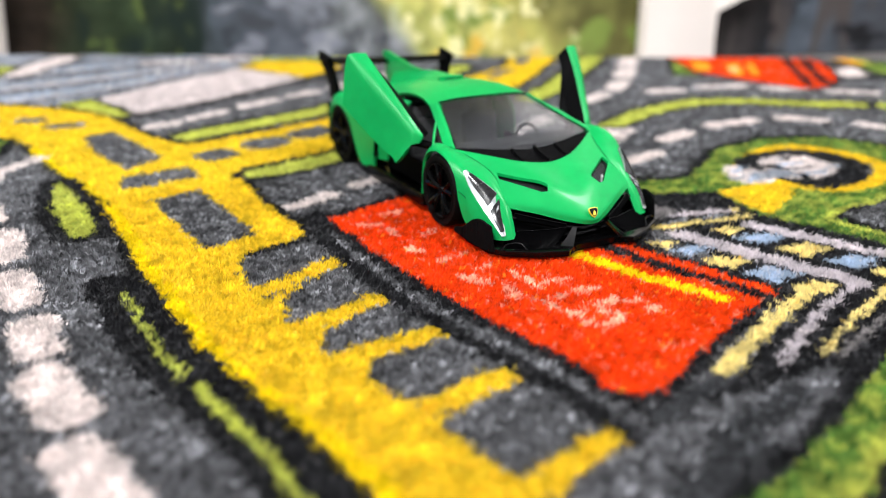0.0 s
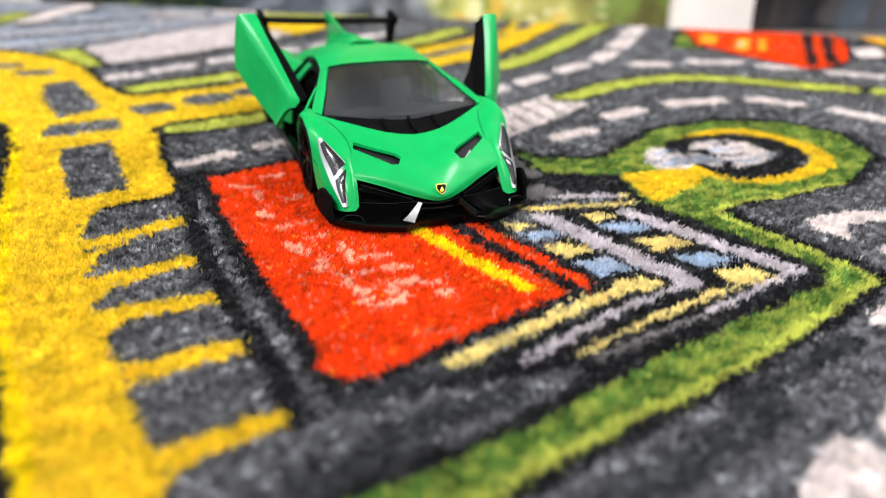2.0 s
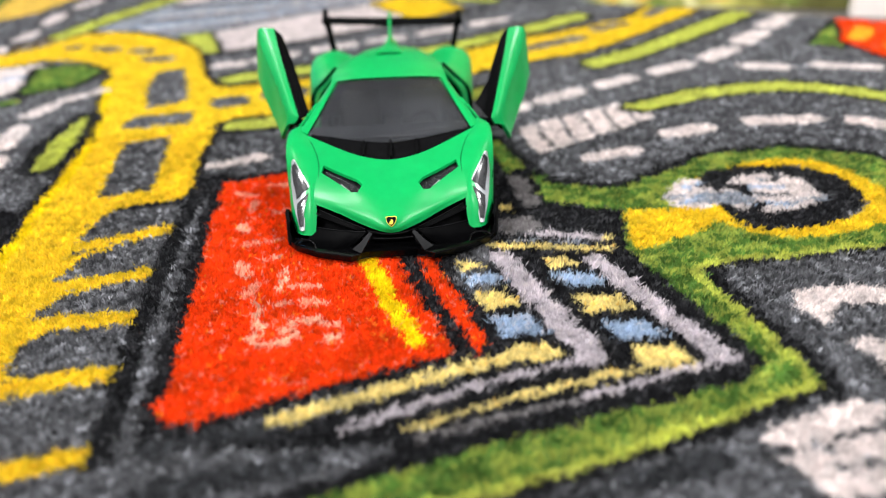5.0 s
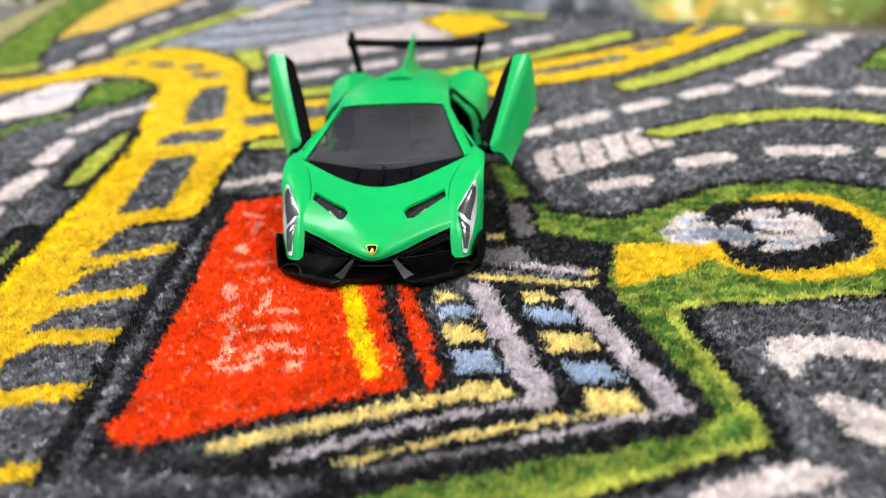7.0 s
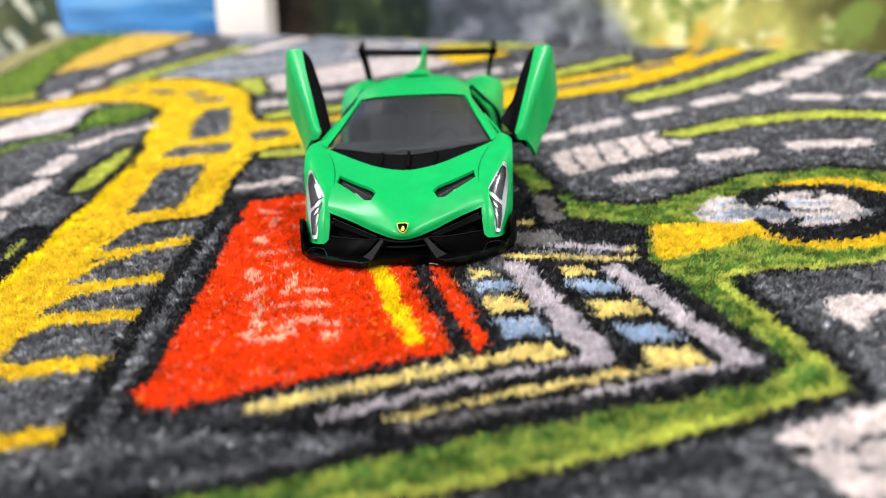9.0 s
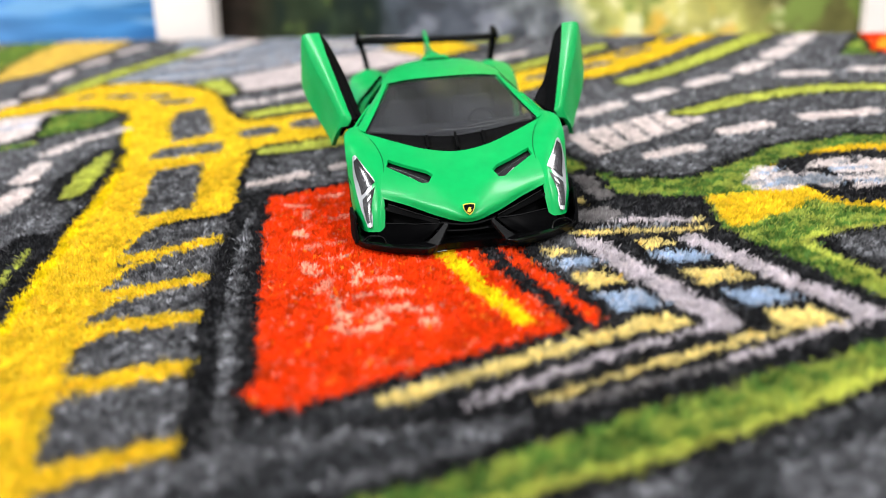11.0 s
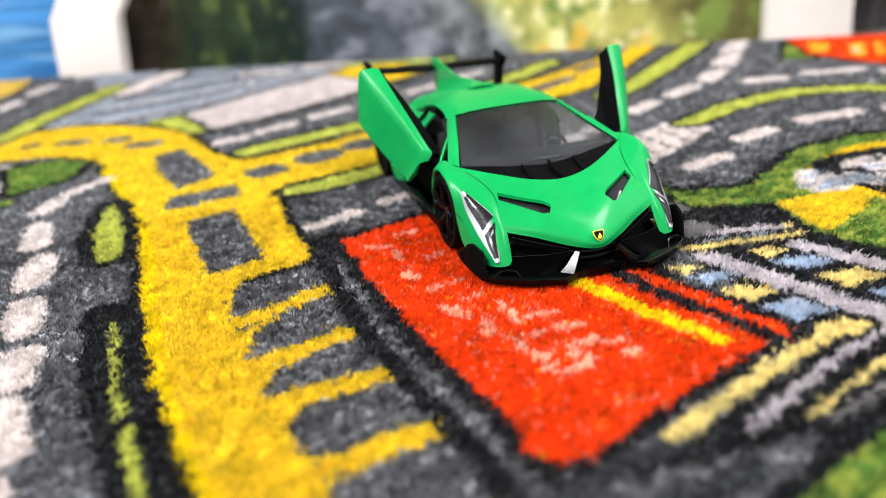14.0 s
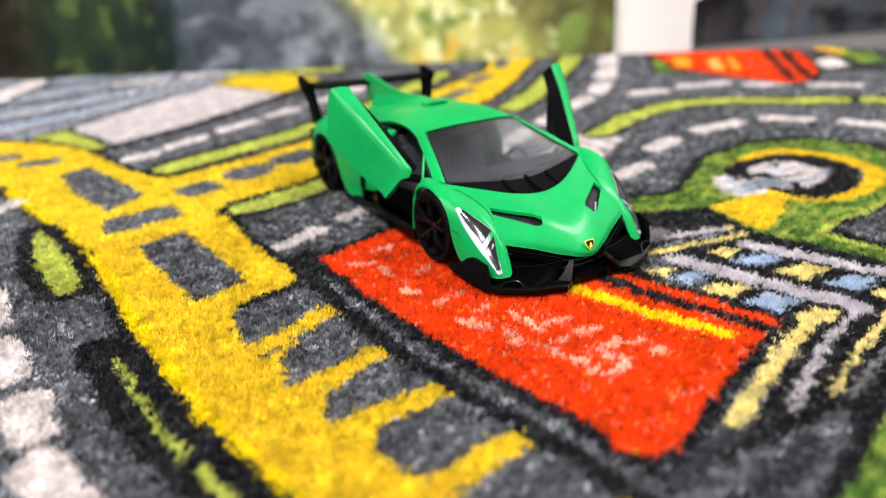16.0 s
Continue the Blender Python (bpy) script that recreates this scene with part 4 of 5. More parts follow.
def play_mat():
    rng = np.random.default_rng(7)
    ob = holder("play_mat", 0, 0, FLOOR_Z, "printed pile play mat with grey roads and yellow pavements", "rug")
    table = np.array([INK[k] for k in INKS])
    # backing cloth with the print
    step = 0.0014
    xs, ys = np.arange(-0.304, 0.36, step), np.arange(-0.26, 0.40, step)
    gx, gy = np.meshgrid(xs, ys)
    p = Printer(gx.ravel(), gy.ravel(), rng)
    print_streets(p)
    z = lie(gx, gy) - 0.0016
    v = np.c_[gx.ravel(), gy.ravel(), z.ravel() - FLOOR_Z]
    i = np.arange(len(ys) - 1)[:, None] * len(xs) + np.arange(len(xs) - 1)[None]
    quad = np.stack([i, i + 1, i + len(xs) + 1, i + len(xs)], -1).reshape(-1, 4)
    mid = v[quad].mean(1)
    quad = quad[mat_inside(mid[:, 0], mid[:, 1])]
    used, quad = np.unique(quad, return_inverse=True)
    quad = quad.reshape(-1, 4)
    me = sheet_mesh("printed_ground", v[used], np.arange(len(quad)) * 4, quad.ravel(), table[p.ink][used] * 0.8, PILE)
    sheet = new("printed_ground", me)
    sheet.parent = ob
    tagged(sheet, "printed ground of the pile", kind="stuff")
    # thick woven back under the pile
    bm = bmesh.new()
    grid = []
    for u in np.linspace(-0.302, 0.352, 42):
        ys_ = np.linspace(-0.256, far_edge(u) - 0.001, 30)
        grid.append([(bm.verts.new((u, w, lie(u, w) - 0.0022 - FLOOR_Z)), bm.verts.new((u, w, 0.0003))) for w in ys_])
    for r0, r1 in zip(grid, grid[1:]):
        for k in range(29):
            bm.faces.new((r0[k][0], r1[k][0], r1[k + 1][0], r0[k + 1][0]))
            bm.faces.new((r0[k][1], r0[k + 1][1], r1[k + 1][1], r1[k][1]))
        for k in (0, 29):
            bm.faces.new((r0[k][0], r0[k][1], r1[k][1], r1[k][0]))
    for r in (grid[0], grid[-1]):
        for k in range(29):
            bm.faces.new((r[k][0], r[k + 1][0], r[k + 1][1], r[k][1]))
    part("woven_back", bm, BACKING, ob, "brown woven back")
    # pile
    near_x, near_y = sown(-0.165, 0.175, -0.215, 0.03, 0.00088, rng)
    far_x, far_y = sown(-0.302, 0.34, -0.215, 0.40, 0.00135, rng)
    k = ~((far_x > -0.165) & (far_x < 0.175) & (far_y < 0.03))
    far_x, far_y = far_x[k], far_y[k]
    x, y = np.r_[near_x, far_x], np.r_[near_y, far_y]
    size = np.r_[np.full(len(near_x), 1.0), np.full(len(far_x), 1.45)]
    p = Printer(x, y, rng)
    print_streets(p)
    colour = table[p.ink] * rng.uniform(0.86, 1.12, (len(x), 1))
    # grey roads are flecked with dark and pale yarn
    grey = p.ink == INKS.index("road")
    fleck = rng.random(len(x))
    lum = 0.6 * value_noise(x / 0.0042, y / 0.0042, rng) + 0.4 * value_noise(x / 0.010, y / 0.010, rng)
    leafy = (p.ink == INKS.index("green")) | (p.ink == INKS.index("lime"))
    colour[leafy] *= (0.62 + 0.74 * lum[leafy])[:, None]
    tone = tufts(x / 0.00125, y / 0.00125, rng)[3]
    blotch = value_noise(x / 0.0034, y / 0.0022, rng)
    grass = (p.ink == INKS.index("green")) & (blotch > 0.62)
    colour[grass] = 0.45 * colour[grass] + 0.5 * np.array(INK["lime"])
    colour[(p.ink == INKS.index("green")) & (blotch < 0.32)] *= 0.6
    dark = grey | (p.ink == INKS.index("black")) | (p.ink == INKS.index("dark_grey"))
    colour[grey & (fleck < 0.22)] *= 0.45
    colour[grey & (fleck > 0.84)] *= 1.7
    colour[grey] *= (0.55 + 0.85 * lum[grey])[:, None]
    colour[dark] *= np.interp(tone[dark], (0, 0.3, 0.7, 0.86, 1), (0.36, 0.75, 1.05, 1.6, 2.8))[:, None]
    colour[~dark] *= np.interp(tone[~dark], (0, 0.25, 0.75, 1), (0.66, 0.92, 1.06, 1.2))[:, None]
    for ink, amount, other in (("green", 0.22, "lime"), ("yellow", 0.06, "amber"), ("lime", 0.10, "green"), ("red", 0.04, "pink"), ("red", 0.02, "amber"), ("black", 0.08, "road"), ("blue", 0.15, "white"), ("lilac", 0.12, "white"), ("cream", 0.04, "amber"), ("haze", 0.2, "white")):
        pick = (p.ink == INKS.index(ink)) & (rng.random(len(x)) < amount)
        colour[pick] = 0.5 * colour[pick] + 0.5 * np.array(INK[other])
    # yarn ends stand in clumps: some stretches sink, others rise; sunken ones get a shaded colour
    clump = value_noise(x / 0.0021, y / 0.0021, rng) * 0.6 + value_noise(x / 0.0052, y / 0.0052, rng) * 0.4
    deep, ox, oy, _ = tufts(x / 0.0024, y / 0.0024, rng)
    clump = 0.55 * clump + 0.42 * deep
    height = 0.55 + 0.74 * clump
    # shade of the hollows and tuft gaps is painted into the yarn colour
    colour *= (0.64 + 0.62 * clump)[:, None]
    sweep = [0.7 * (value_noise(x / 0.0031, y / 0.0031, rng) - 0.5) + 0.8 * q for q in (ox, oy)]
    count = np.where(size < 1.2, 8, 3)
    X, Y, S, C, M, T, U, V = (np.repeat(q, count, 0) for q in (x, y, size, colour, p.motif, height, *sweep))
    n = len(X)
    X, Y = X + rng.normal(0, 0.26e-3, n) * S, Y + rng.normal(0, 0.26e-3, n) * S
    turn, lean, away = rng.uniform(0, math.tau, n), rng.normal(0.0, 0.58e-3, n) * S, rng.uniform(0, math.tau, n)
    wide = rng.uniform(0.08, 0.155, n) * 1e-3 * S ** 1.4
    tall = rng.uniform(1.1, 1.6, n) * 1e-3 * T
    # some loose hairs lie across the pile, paler than the rest
    hair = rng.random(n) < 0.04
    lean[hair] = rng.uniform(0.8e-3, 1.9e-3, hair.sum())
    wide[hair] *= 0.35
    tall[hair] = rng.uniform(1.4e-3, 2.0e-3, hair.sum())
    C[hair] = C[hair] * 1.1 + 0.03
    base = lie(X, Y) - 0.0017 - FLOOR_Z
    dx, dy = np.cos(turn) * wide, np.sin(turn) * wide
    lx, ly = np.cos(away) * lean + 0.6e-3 * U + 0.1e-3, np.sin(away) * lean + 0.6e-3 * V - 0.1e-3
    a = np.c_[X - dx, Y - dy, base]
    b = np.c_[X + dx, Y + dy, base]
    c = np.c_[X + dx * 0.9 + lx * 0.6, Y + dy * 0.9 + ly * 0.6, base + tall * 0.72]
    d = np.c_[X + lx - dx * 0.1, Y + ly - dy * 0.1, base + tall]
    C = C * rng.uniform(0.92, 1.07, (n, 1))
    for motif, name in enumerate(MOTIFS):
        k = np.nonzero(M == motif)[0]
        if not len(k):
            continue
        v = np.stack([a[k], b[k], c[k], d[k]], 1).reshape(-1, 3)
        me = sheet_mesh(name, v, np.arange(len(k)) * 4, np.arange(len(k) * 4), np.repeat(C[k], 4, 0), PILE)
        q = new(name, me)
        q.parent = ob
        tagged(q, PILE_LABELS.get(name, ""), kind="stuff")
    return ob


PILE_LABELS = {"road": "grey flecked pile of the roads", "outline": "black pile outlines", "road_dash": "white dashes of the road lines", "red_panel": "bright red pile panel",
    "pale_bar": "pale worn bar on the red panel", "yellow_pavement": "bright yellow pile pavement", "green_verge": "grass green pile verge", "verge_edge": "lime edge of the verge"}

play_mat()

# ---- the toy car ----
CAR = holder("toy_car", 0.0007, 0.0, 0.0, "bright green toy sports car with both doors raised", "toy car")


def shield(bm, w, h, y, z, tilt, thick):
    """A small crest plate standing on the nose."""
    half = [(0.0, -h), (0.55 * w, -0.55 * h), (0.9 * w, 0.1 * h), (w, 0.85 * h), (0.5 * w, h), (0.0, 0.92 * h)]
    outline = half + [(-px, pz) for px, pz in half[-2:0:-1]]
    prism(bm, [(a * MM, b * MM) for a, b in outline], 0.0, thick * MM, 0.06 * MM)
    bmesh.ops.transform(bm, matrix=pose(0, y * MM, z * MM, tilt), verts=bm.verts[:])
    return bm


def bodywork():
    hood = both([[(0, -75.6, 6.0), (7, -72.8, 7.0), (14, -68.8, 9.0), (21.2, -64.9, 10.7)], [(0, -75.4, 8.0), (6.5, -72.3, 9.4), (14, -67.6, 11.4), (21.0, -63.2, 12.6)], [(0, -69.5, 12.5), (7, -67, 13.8), (14, -61.8, 15.2), (20.8, -57.6, 16.0)],
                 [(0, -62, 15.4), (7.4, -60.5, 16.5), (14, -55.5, 17.6), (21.2, -51.2, 18.8)], [(0, -53.7, 18.1), (8, -52, 18.8), (16, -47.3, 20.3), (25.0, -40.2, 22.0)]])
    vents = []
    for s in (1, -1):
        bm = bmesh.new()
        mouth = [(7.6, -64.0), (9.0, -62.0), (18.6, -54.6), (19.2, -57.2), (10.6, -65.6), (8.9, -66.1)]
        prism(bm, [(x * s * MM, y * MM) for x, y in (mouth if s > 0 else mouth[::-1])], 8 * MM, 30 * MM)
        vents.append(bm)
    part("hood", cut(panel(hood, 28, 36, 0.8), vents), PAINT, CAR, "green enamel hood with two slanted openings", 25.0)
    bed = [[(6.5, -69.5, 11.0), (13, -65, 12.0), (18.5, -60.5, 13.0), (19.0, -58, 13.6)], [(6.5, -63, 13.4), (13, -59, 14.8), (19.2, -55, 15.9), (19.6, -53.5, 16.4)], [(6.5, -58, 15.0), (13, -55, 16.0), (19.2, -51, 17.1), (19.6, -50, 17.4)]]
    cowl = both([[(0, -53.9, 17.9), (8, -52.2, 18.6), (16, -47.5, 20.0), (23.0, -41.6, 21.2)], [(0, -49.6, 18.6), (8, -48.4, 19.2), (16, -45, 20.4), (23.0, -41.0, 21.4)], [(0, -45.6, 20.2), (8, -44.7, 20.6), (16, -42.4, 21.2), (23.0, -40.4, 21.6)]])
    c = part("cowl", panel(cowl, 10, 30, 0.6), MATT_BLACK, CAR, "matt black cowl below the windscreen")
    for x, y0 in ((-7.5, -51.6), (0.3, -53.2), (7.8, -51.6)):
        bm = bmesh.new()
        block(bm, x - 0.35, x + 0.35, y0, -45.2, 17.6, 20.9, 0.15)
        for v in bm.verts:
            f = (v.co.y - y0) / (-45.2 - y0)
            v.co.z = 18.2 + 2.1 * f + (0.9 if v.co.z > 19 else -1.2)
        bmesh.ops.scale(bm, vec=(MM, MM, MM), verts=bm.verts[:])
        part("rib", bm, MATT_BLACK, c)
    screen = both([[(0, -45.6, 20.3), (8, -44.7, 20.7), (16, -42.4, 21.4), (23.6, -40.3, 22.2)], [(0, -31.5, 26.6), (8, -31, 26.6), (14.5, -29.8, 26.3), (19.9, -28.7, 26.0)], [(0, -18, 31.3), (7, -17.7, 31.2), (12.5, -17.0, 30.7), (16.4, -16.4, 30.2)]])
    w = part("windscreen", panel(screen, 20, 30, 0.35), GLASS, CAR, "smoked clear plastic windscreen")
    bm = bmesh.new()
    rod(bm, [(-4, -43.6, 21.6), (3, -43.9, 21.5), (9, -43.2, 21.7), (13, -42.3, 21.9)], 0.11)
    rod(bm, [(4.5, -43.0, 22.0), (10, -41.8, 22.4), (17.5, -40.9, 22.6)], 0.10)
    part("wiper", bm, WIPER, w, "thin grey wiper arms")
    bm = bmesh.new()
    edge = [r[-1] for r in screen]
    rod(bm, [(-x, y, z + 0.1) for x, y, z in edge] , 0.22, 16, 6)
    rod(bm, [(x, y, z + 0.1) for x, y, z in edge], 0.22, 16, 6)
    rod(bm, [(x, y - 0.1, z + 0.1) for x, y, z in screen[-1]], 0.22, 24, 6)
    part("windscreen_seal", bm, MATT_BLACK, w, "thin black edge of the windscreen")
    roof = both([[(0, -18.2, 31.7), (8, -17.7, 31.5), (13.5, -16.9, 31.0), (18.7, -15.6, 29.0)], [(0, -8, 33.0), (8, -8, 32.8), (13.6, -8, 31.9), (17.9, -8, 30.4)], [(0, 2, 33.2), (8, 2, 32.9), (13.4, 2, 31.8), (17.2, 2, 30.2)],
                 [(0, 14, 32.0), (7.5, 14, 31.5), (13, 14, 30.2), (16.8, 14, 28.0)], [(0, 30, 29.0), (7, 30, 28.2), (11.5, 30, 26.6), (15, 30, 23.6)], [(0, 50, 24.8), (7, 50, 24.0), (11.5, 50, 22.6), (14.6, 50, 20.6)]])
    r = part("roof", panel(roof, 40, 40, 0.8), PAINT, CAR, "green roof running back into the engine cover")
    bm = bmesh.new()
    block(bm, -4.4, 4.4, 4.2, 8.6, 32.2, 34.1, 0.7)
    for v in bm.verts:
        if v.co.y > 6:
            v.co.x *= 0.8
    bmesh.ops.scale(bm, vec=(MM, MM, MM), verts=bm.verts[:])
    part("scoop", bm, PAINT, r)
    part("scoop_mouth", block(bmesh.new(), -0.0030, 0.0030, 0.0039, 0.0046, 0.0331, 0.0338, 0.0002), SHADED_GROOVE, r, "slot of the roof scoop, its shade painted dark green")
    spine = both([[(0, 6.0, 34.3), (2.5, 6.0, 34.0), (5.2, 6.0, 32.6)], [(0, 16, 34.3), (1.6, 16, 33.3), (5.0, 16, 31.4)], [(0, 30, 32.7), (1.1, 30, 31.3), (3.9, 30, 28.6)], [(0, 50, 29.8), (1.0, 50, 28.0), (3.3, 50, 24.4)]])
    part("spine", panel(spine, 20, 12, 0.6), PAINT, r)
    bm = bmesh.new()
    prism(bm, [(0.016, 0.0), (0.058, -0.008), (0.0605, 0.0030), (0.056, 0.0035), (0.036, 0.0005)], -0.00045, 0.00045, 0.0002)
    bmesh.ops.transform(bm, matrix=Matrix(((0, 0, 1, 0), (1, 0, 0, 0), (0, 1, 0, 0.0328), (0, 0, 0, 1))), verts=bm.verts[:])
    part("tail_fin", bm, PAINT, CAR, "thin green upright tail fin")
    for s in (1, -1):
        fender = [[(21.0, -69.4, 3.4), (22.3, -69.7, 3.4), (24.3, -69.0, 3.2), (25.8, -67.6, 3.1), (26.6, -66, 3.0)], [(20.5, -66.9, 7.5), (22.2, -67.2, 8.0), (25, -66.2, 7.4), (27.3, -63.6, 6.3), (28.2, -61.3, 3.8)],
                  [(20.4, -64.6, 11.1), (22.4, -63.8, 12.0), (26, -62.5, 10.8), (28.3, -59.2, 8.9), (29.0, -55.8, 5.0)], [(20.0, -60, 14.6), (22.8, -58.8, 15.6), (26.6, -57.2, 14.9), (28.7, -54.4, 13.4), (29.4, -52.6, 10.0)],
                  [(20.0, -54.5, 17.7), (23.7, -53, 18.4), (27.0, -52.0, 18.3), (28.9, -51.0, 17.4), (29.6, -50.6, 16.6)], [(21.2, -48.8, 19.6), (24.6, -48, 20.6), (27.6, -47.2, 21.1), (29.2, -46.7, 20.8), (29.8, -46.6, 20.3)],
                  [(22.9, -44.0, 20.9), (25.8, -42, 22.3), (28, -41.2, 22.8), (29.4, -41, 22.3), (29.9, -41, 21.7)], [(25.6, -38.2, 22.5), (26.9, -37, 22.9), (28.4, -36.2, 22.4), (29.5, -36, 21.4), (29.9, -36, 20.6)],
                  [(26.0, -33.4, 22.3), (27, -32.8, 21.8), (28.3, -32.2, 20.2), (29.1, -31.6, 18.4), (29.6, -31.4, 16.6)], [(26.6, -31.2, 20.8), (27.3, -30.6, 18.4), (28.2, -29.7, 15), (28.7, -29.0, 11.4), (29.2, -29.4, 6.0)]]
        f = part("front_fender", panel(fender, 54, 26, 0.8, s), PAINT, CAR, "green front fender")
        lens = [[(27.0, -52.4, 19.0), (27.35, -52.3, 18.9), (27.8, -52.2, 18.5)], [(24.4, -57.8, 16.5), (26.2, -57.4, 16.1), (28.0, -56.2, 14.9)], [(22.2, -62.0, 13.4), (24.6, -62.0, 12.7), (27.3, -61.2, 10.9)], [(23.3, -65.6, 9.4), (24.9, -65.5, 9.0), (26.5, -64.9, 8.0)], [(24.0, -68.9, 4.6), (24.6, -68.9, 4.5), (25.2, -68.6, 4.4)]]
        h = part("headlight", panel(lens, 24, 8, 0.7, s), CHROME, CAR, "clear and silver angular headlight")
        part("smoked_insert", patch(lens, [(0.05, 0.12), (0.10, 0.76), (0.55, 0.78), (0.46, 0.05)], 0.25, 0.4, s), LAMP_DARK, h, "dark triangular insert")
        part("smoked_insert", patch(lens, [(0.53, 0.08), (0.63, 0.74), (0.95, 0.80), (0.95, 0.20)], 0.25, 0.4, s, 10, 4), LAMP_DARK, h, "dark triangular insert")
        part("reflector", patch(lens, [(0.62, 0.24), (0.66, 0.42), (0.70, 0.44), (0.67, 0.25)], 0.4, 0.3, s, 4, 3), CHROME, h)
        v = part("hood_vent", panel(bed, 12, 10, 0.5, s), LAMP_DARK, CAR, "dark bed of the slanted hood vent")
        bm = bmesh.new()
        rod(bm, [(10.4 * s, -65.2, 13.0), (12.2 * s, -63.0, 13.6), (13.6 * s, -61.4, 14.3)], 0.3)
        part("vent_reflector", bm, CHROME, v, "small silvered piece in the vent")
        bm = bmesh.new()
        rod(bm, [(28.75 * s, -55.4, 11.9), (29.1 * s, -53.8, 12.6), (29.35 * s, -52.2, 13.0)], 0.14, 8, 6)
        part("side_crease", bm, SHADED_GROOVE, f, "short pressed line on the fender, its shade painted dark green")
        bm = bmesh.new()
        rod(bm, [(r[0][0] * s, r[0][1], r[0][2] + 0.06) for r in fender[2:7]], 0.11, 30, 6)
        part("hood_seam", bm, SHADED_GROOVE, f, "fine dark seam beside the hood")
        pillar = [[(24.0, -40.8, 22.1), (25.2, -40.0, 22.5), (26.6, -38.6, 22.2)], [(19.9, -28.8, 26.2), (21.3, -28.4, 26.4), (22.9, -27.9, 25.6)], [(16.2, -16.6, 30.4), (17.6, -16.0, 30.3), (18.9, -15.4, 28.9)]]
        part("windscreen_pillar", panel(pillar, 16, 8, 0.9, s), PAINT, CAR)
        bm = bmesh.new()
        rod(bm, [(27.3 * s, -33.4, 21.6), (24.9 * s, -29.6, 23.9), (22.2 * s, -25.6, 26.3)], 0.38)
        part("quarter_window_bar", bm, PAINT, CAR)
        pane = [[(26.4, -38.2, 21.9), (27.0, -35.8, 21.6), (27.1, -33.4, 21.5)], [(24.3, -32.4, 24.0), (24.7, -31.0, 23.8), (24.8, -29.8, 23.7)], [(22.4, -26.8, 25.9), (22.4, -26.4, 25.9), (22.3, -26.0, 25.9)]]
        part("quarter_window", panel(pane, 10, 6, 0.4, s), BLACK, CAR, "small black triangular side window")
        flank = [[(18.9, 4, 28.6), (20.4, 6, 26.5), (26.6, 7, 21), (28.4, 7.5, 15), (28.3, 8, 4.6)], [(17.6, 14, 26.2), (21.6, 15, 25.0), (27.4, 16, 22.4), (29.2, 17, 17), (29, 19, 4.8)],
                 [(16, 25, 23.6), (22, 25, 25.6), (28.0, 25, 23.8), (29.6, 26, 21.2), (29.9, 26.6, 18.2)], [(15, 35, 22.4), (22, 35, 26.0), (27.8, 35, 24.8), (29.6, 35, 23), (30.1, 35, 21.6)], [(14.5, 43, 22), (21.5, 43, 25.4), (27.3, 43, 23.9), (29.2, 43, 21.4), (29.8, 43.2, 18.4)],
                 [(14.5, 50, 21), (20.5, 50, 23.5), (26, 49.6, 21.5), (28, 48.4, 17), (28.7, 46.2, 10)], [(14.5, 56, 19), (20, 56, 20.5), (24.5, 55.4, 18.5), (26.3, 54, 14), (27, 52, 8)]]
        part("rear_flank", panel(flank, 46, 28, 0.8, s), PAINT, CAR, "swelling green rear flank")
        pillar = [[(18.4, -1.0, 28.2), (21.4, 0.5, 24.6), (24.6, 2.0, 19.0), (25.6, 2.4, 8.0)], [(18.8, 3.6, 28.0), (21.6, 5.2, 24.4), (26.2, 6.4, 19.4), (27.4, 7.0, 8.0)]]
        q = part("door_pillar", panel(pillar, 5, 12, 0.7, s), PAINT, CAR, "green pillar behind the door opening")
        bm = bmesh.new()
        rod(bm, [(18.2 * s, 4.4, 29.2), (20.6 * s, 5.4, 26.6), (24.8 * s, 6.4, 22.0), (27.4 * s, 7.0, 17.5), (28.3 * s, 7.4, 9.0)], 0.5, 20, 6)
        part("pillar_seal", bm, MATT_BLACK, q, "black line along the pillar")
        bm = bmesh.new()
        block(bm, *sorted((22.4 * s * MM, 24.0 * s * MM)), -0.0300, 0.0060, 0.0020, 0.0125, 0.0006)
        part("door_step", bm, MATT_BLACK, CAR, "black lower wall of the door opening")
        sill = bmesh.new()
        block(sill, *sorted((22.0 * s * MM, 28.6 * s * MM)), -0.0290, 0.0225, 0.0014, 0.0052, 0.0006)
        part("sill", sill, BLACK, CAR, "black plastic side sill")


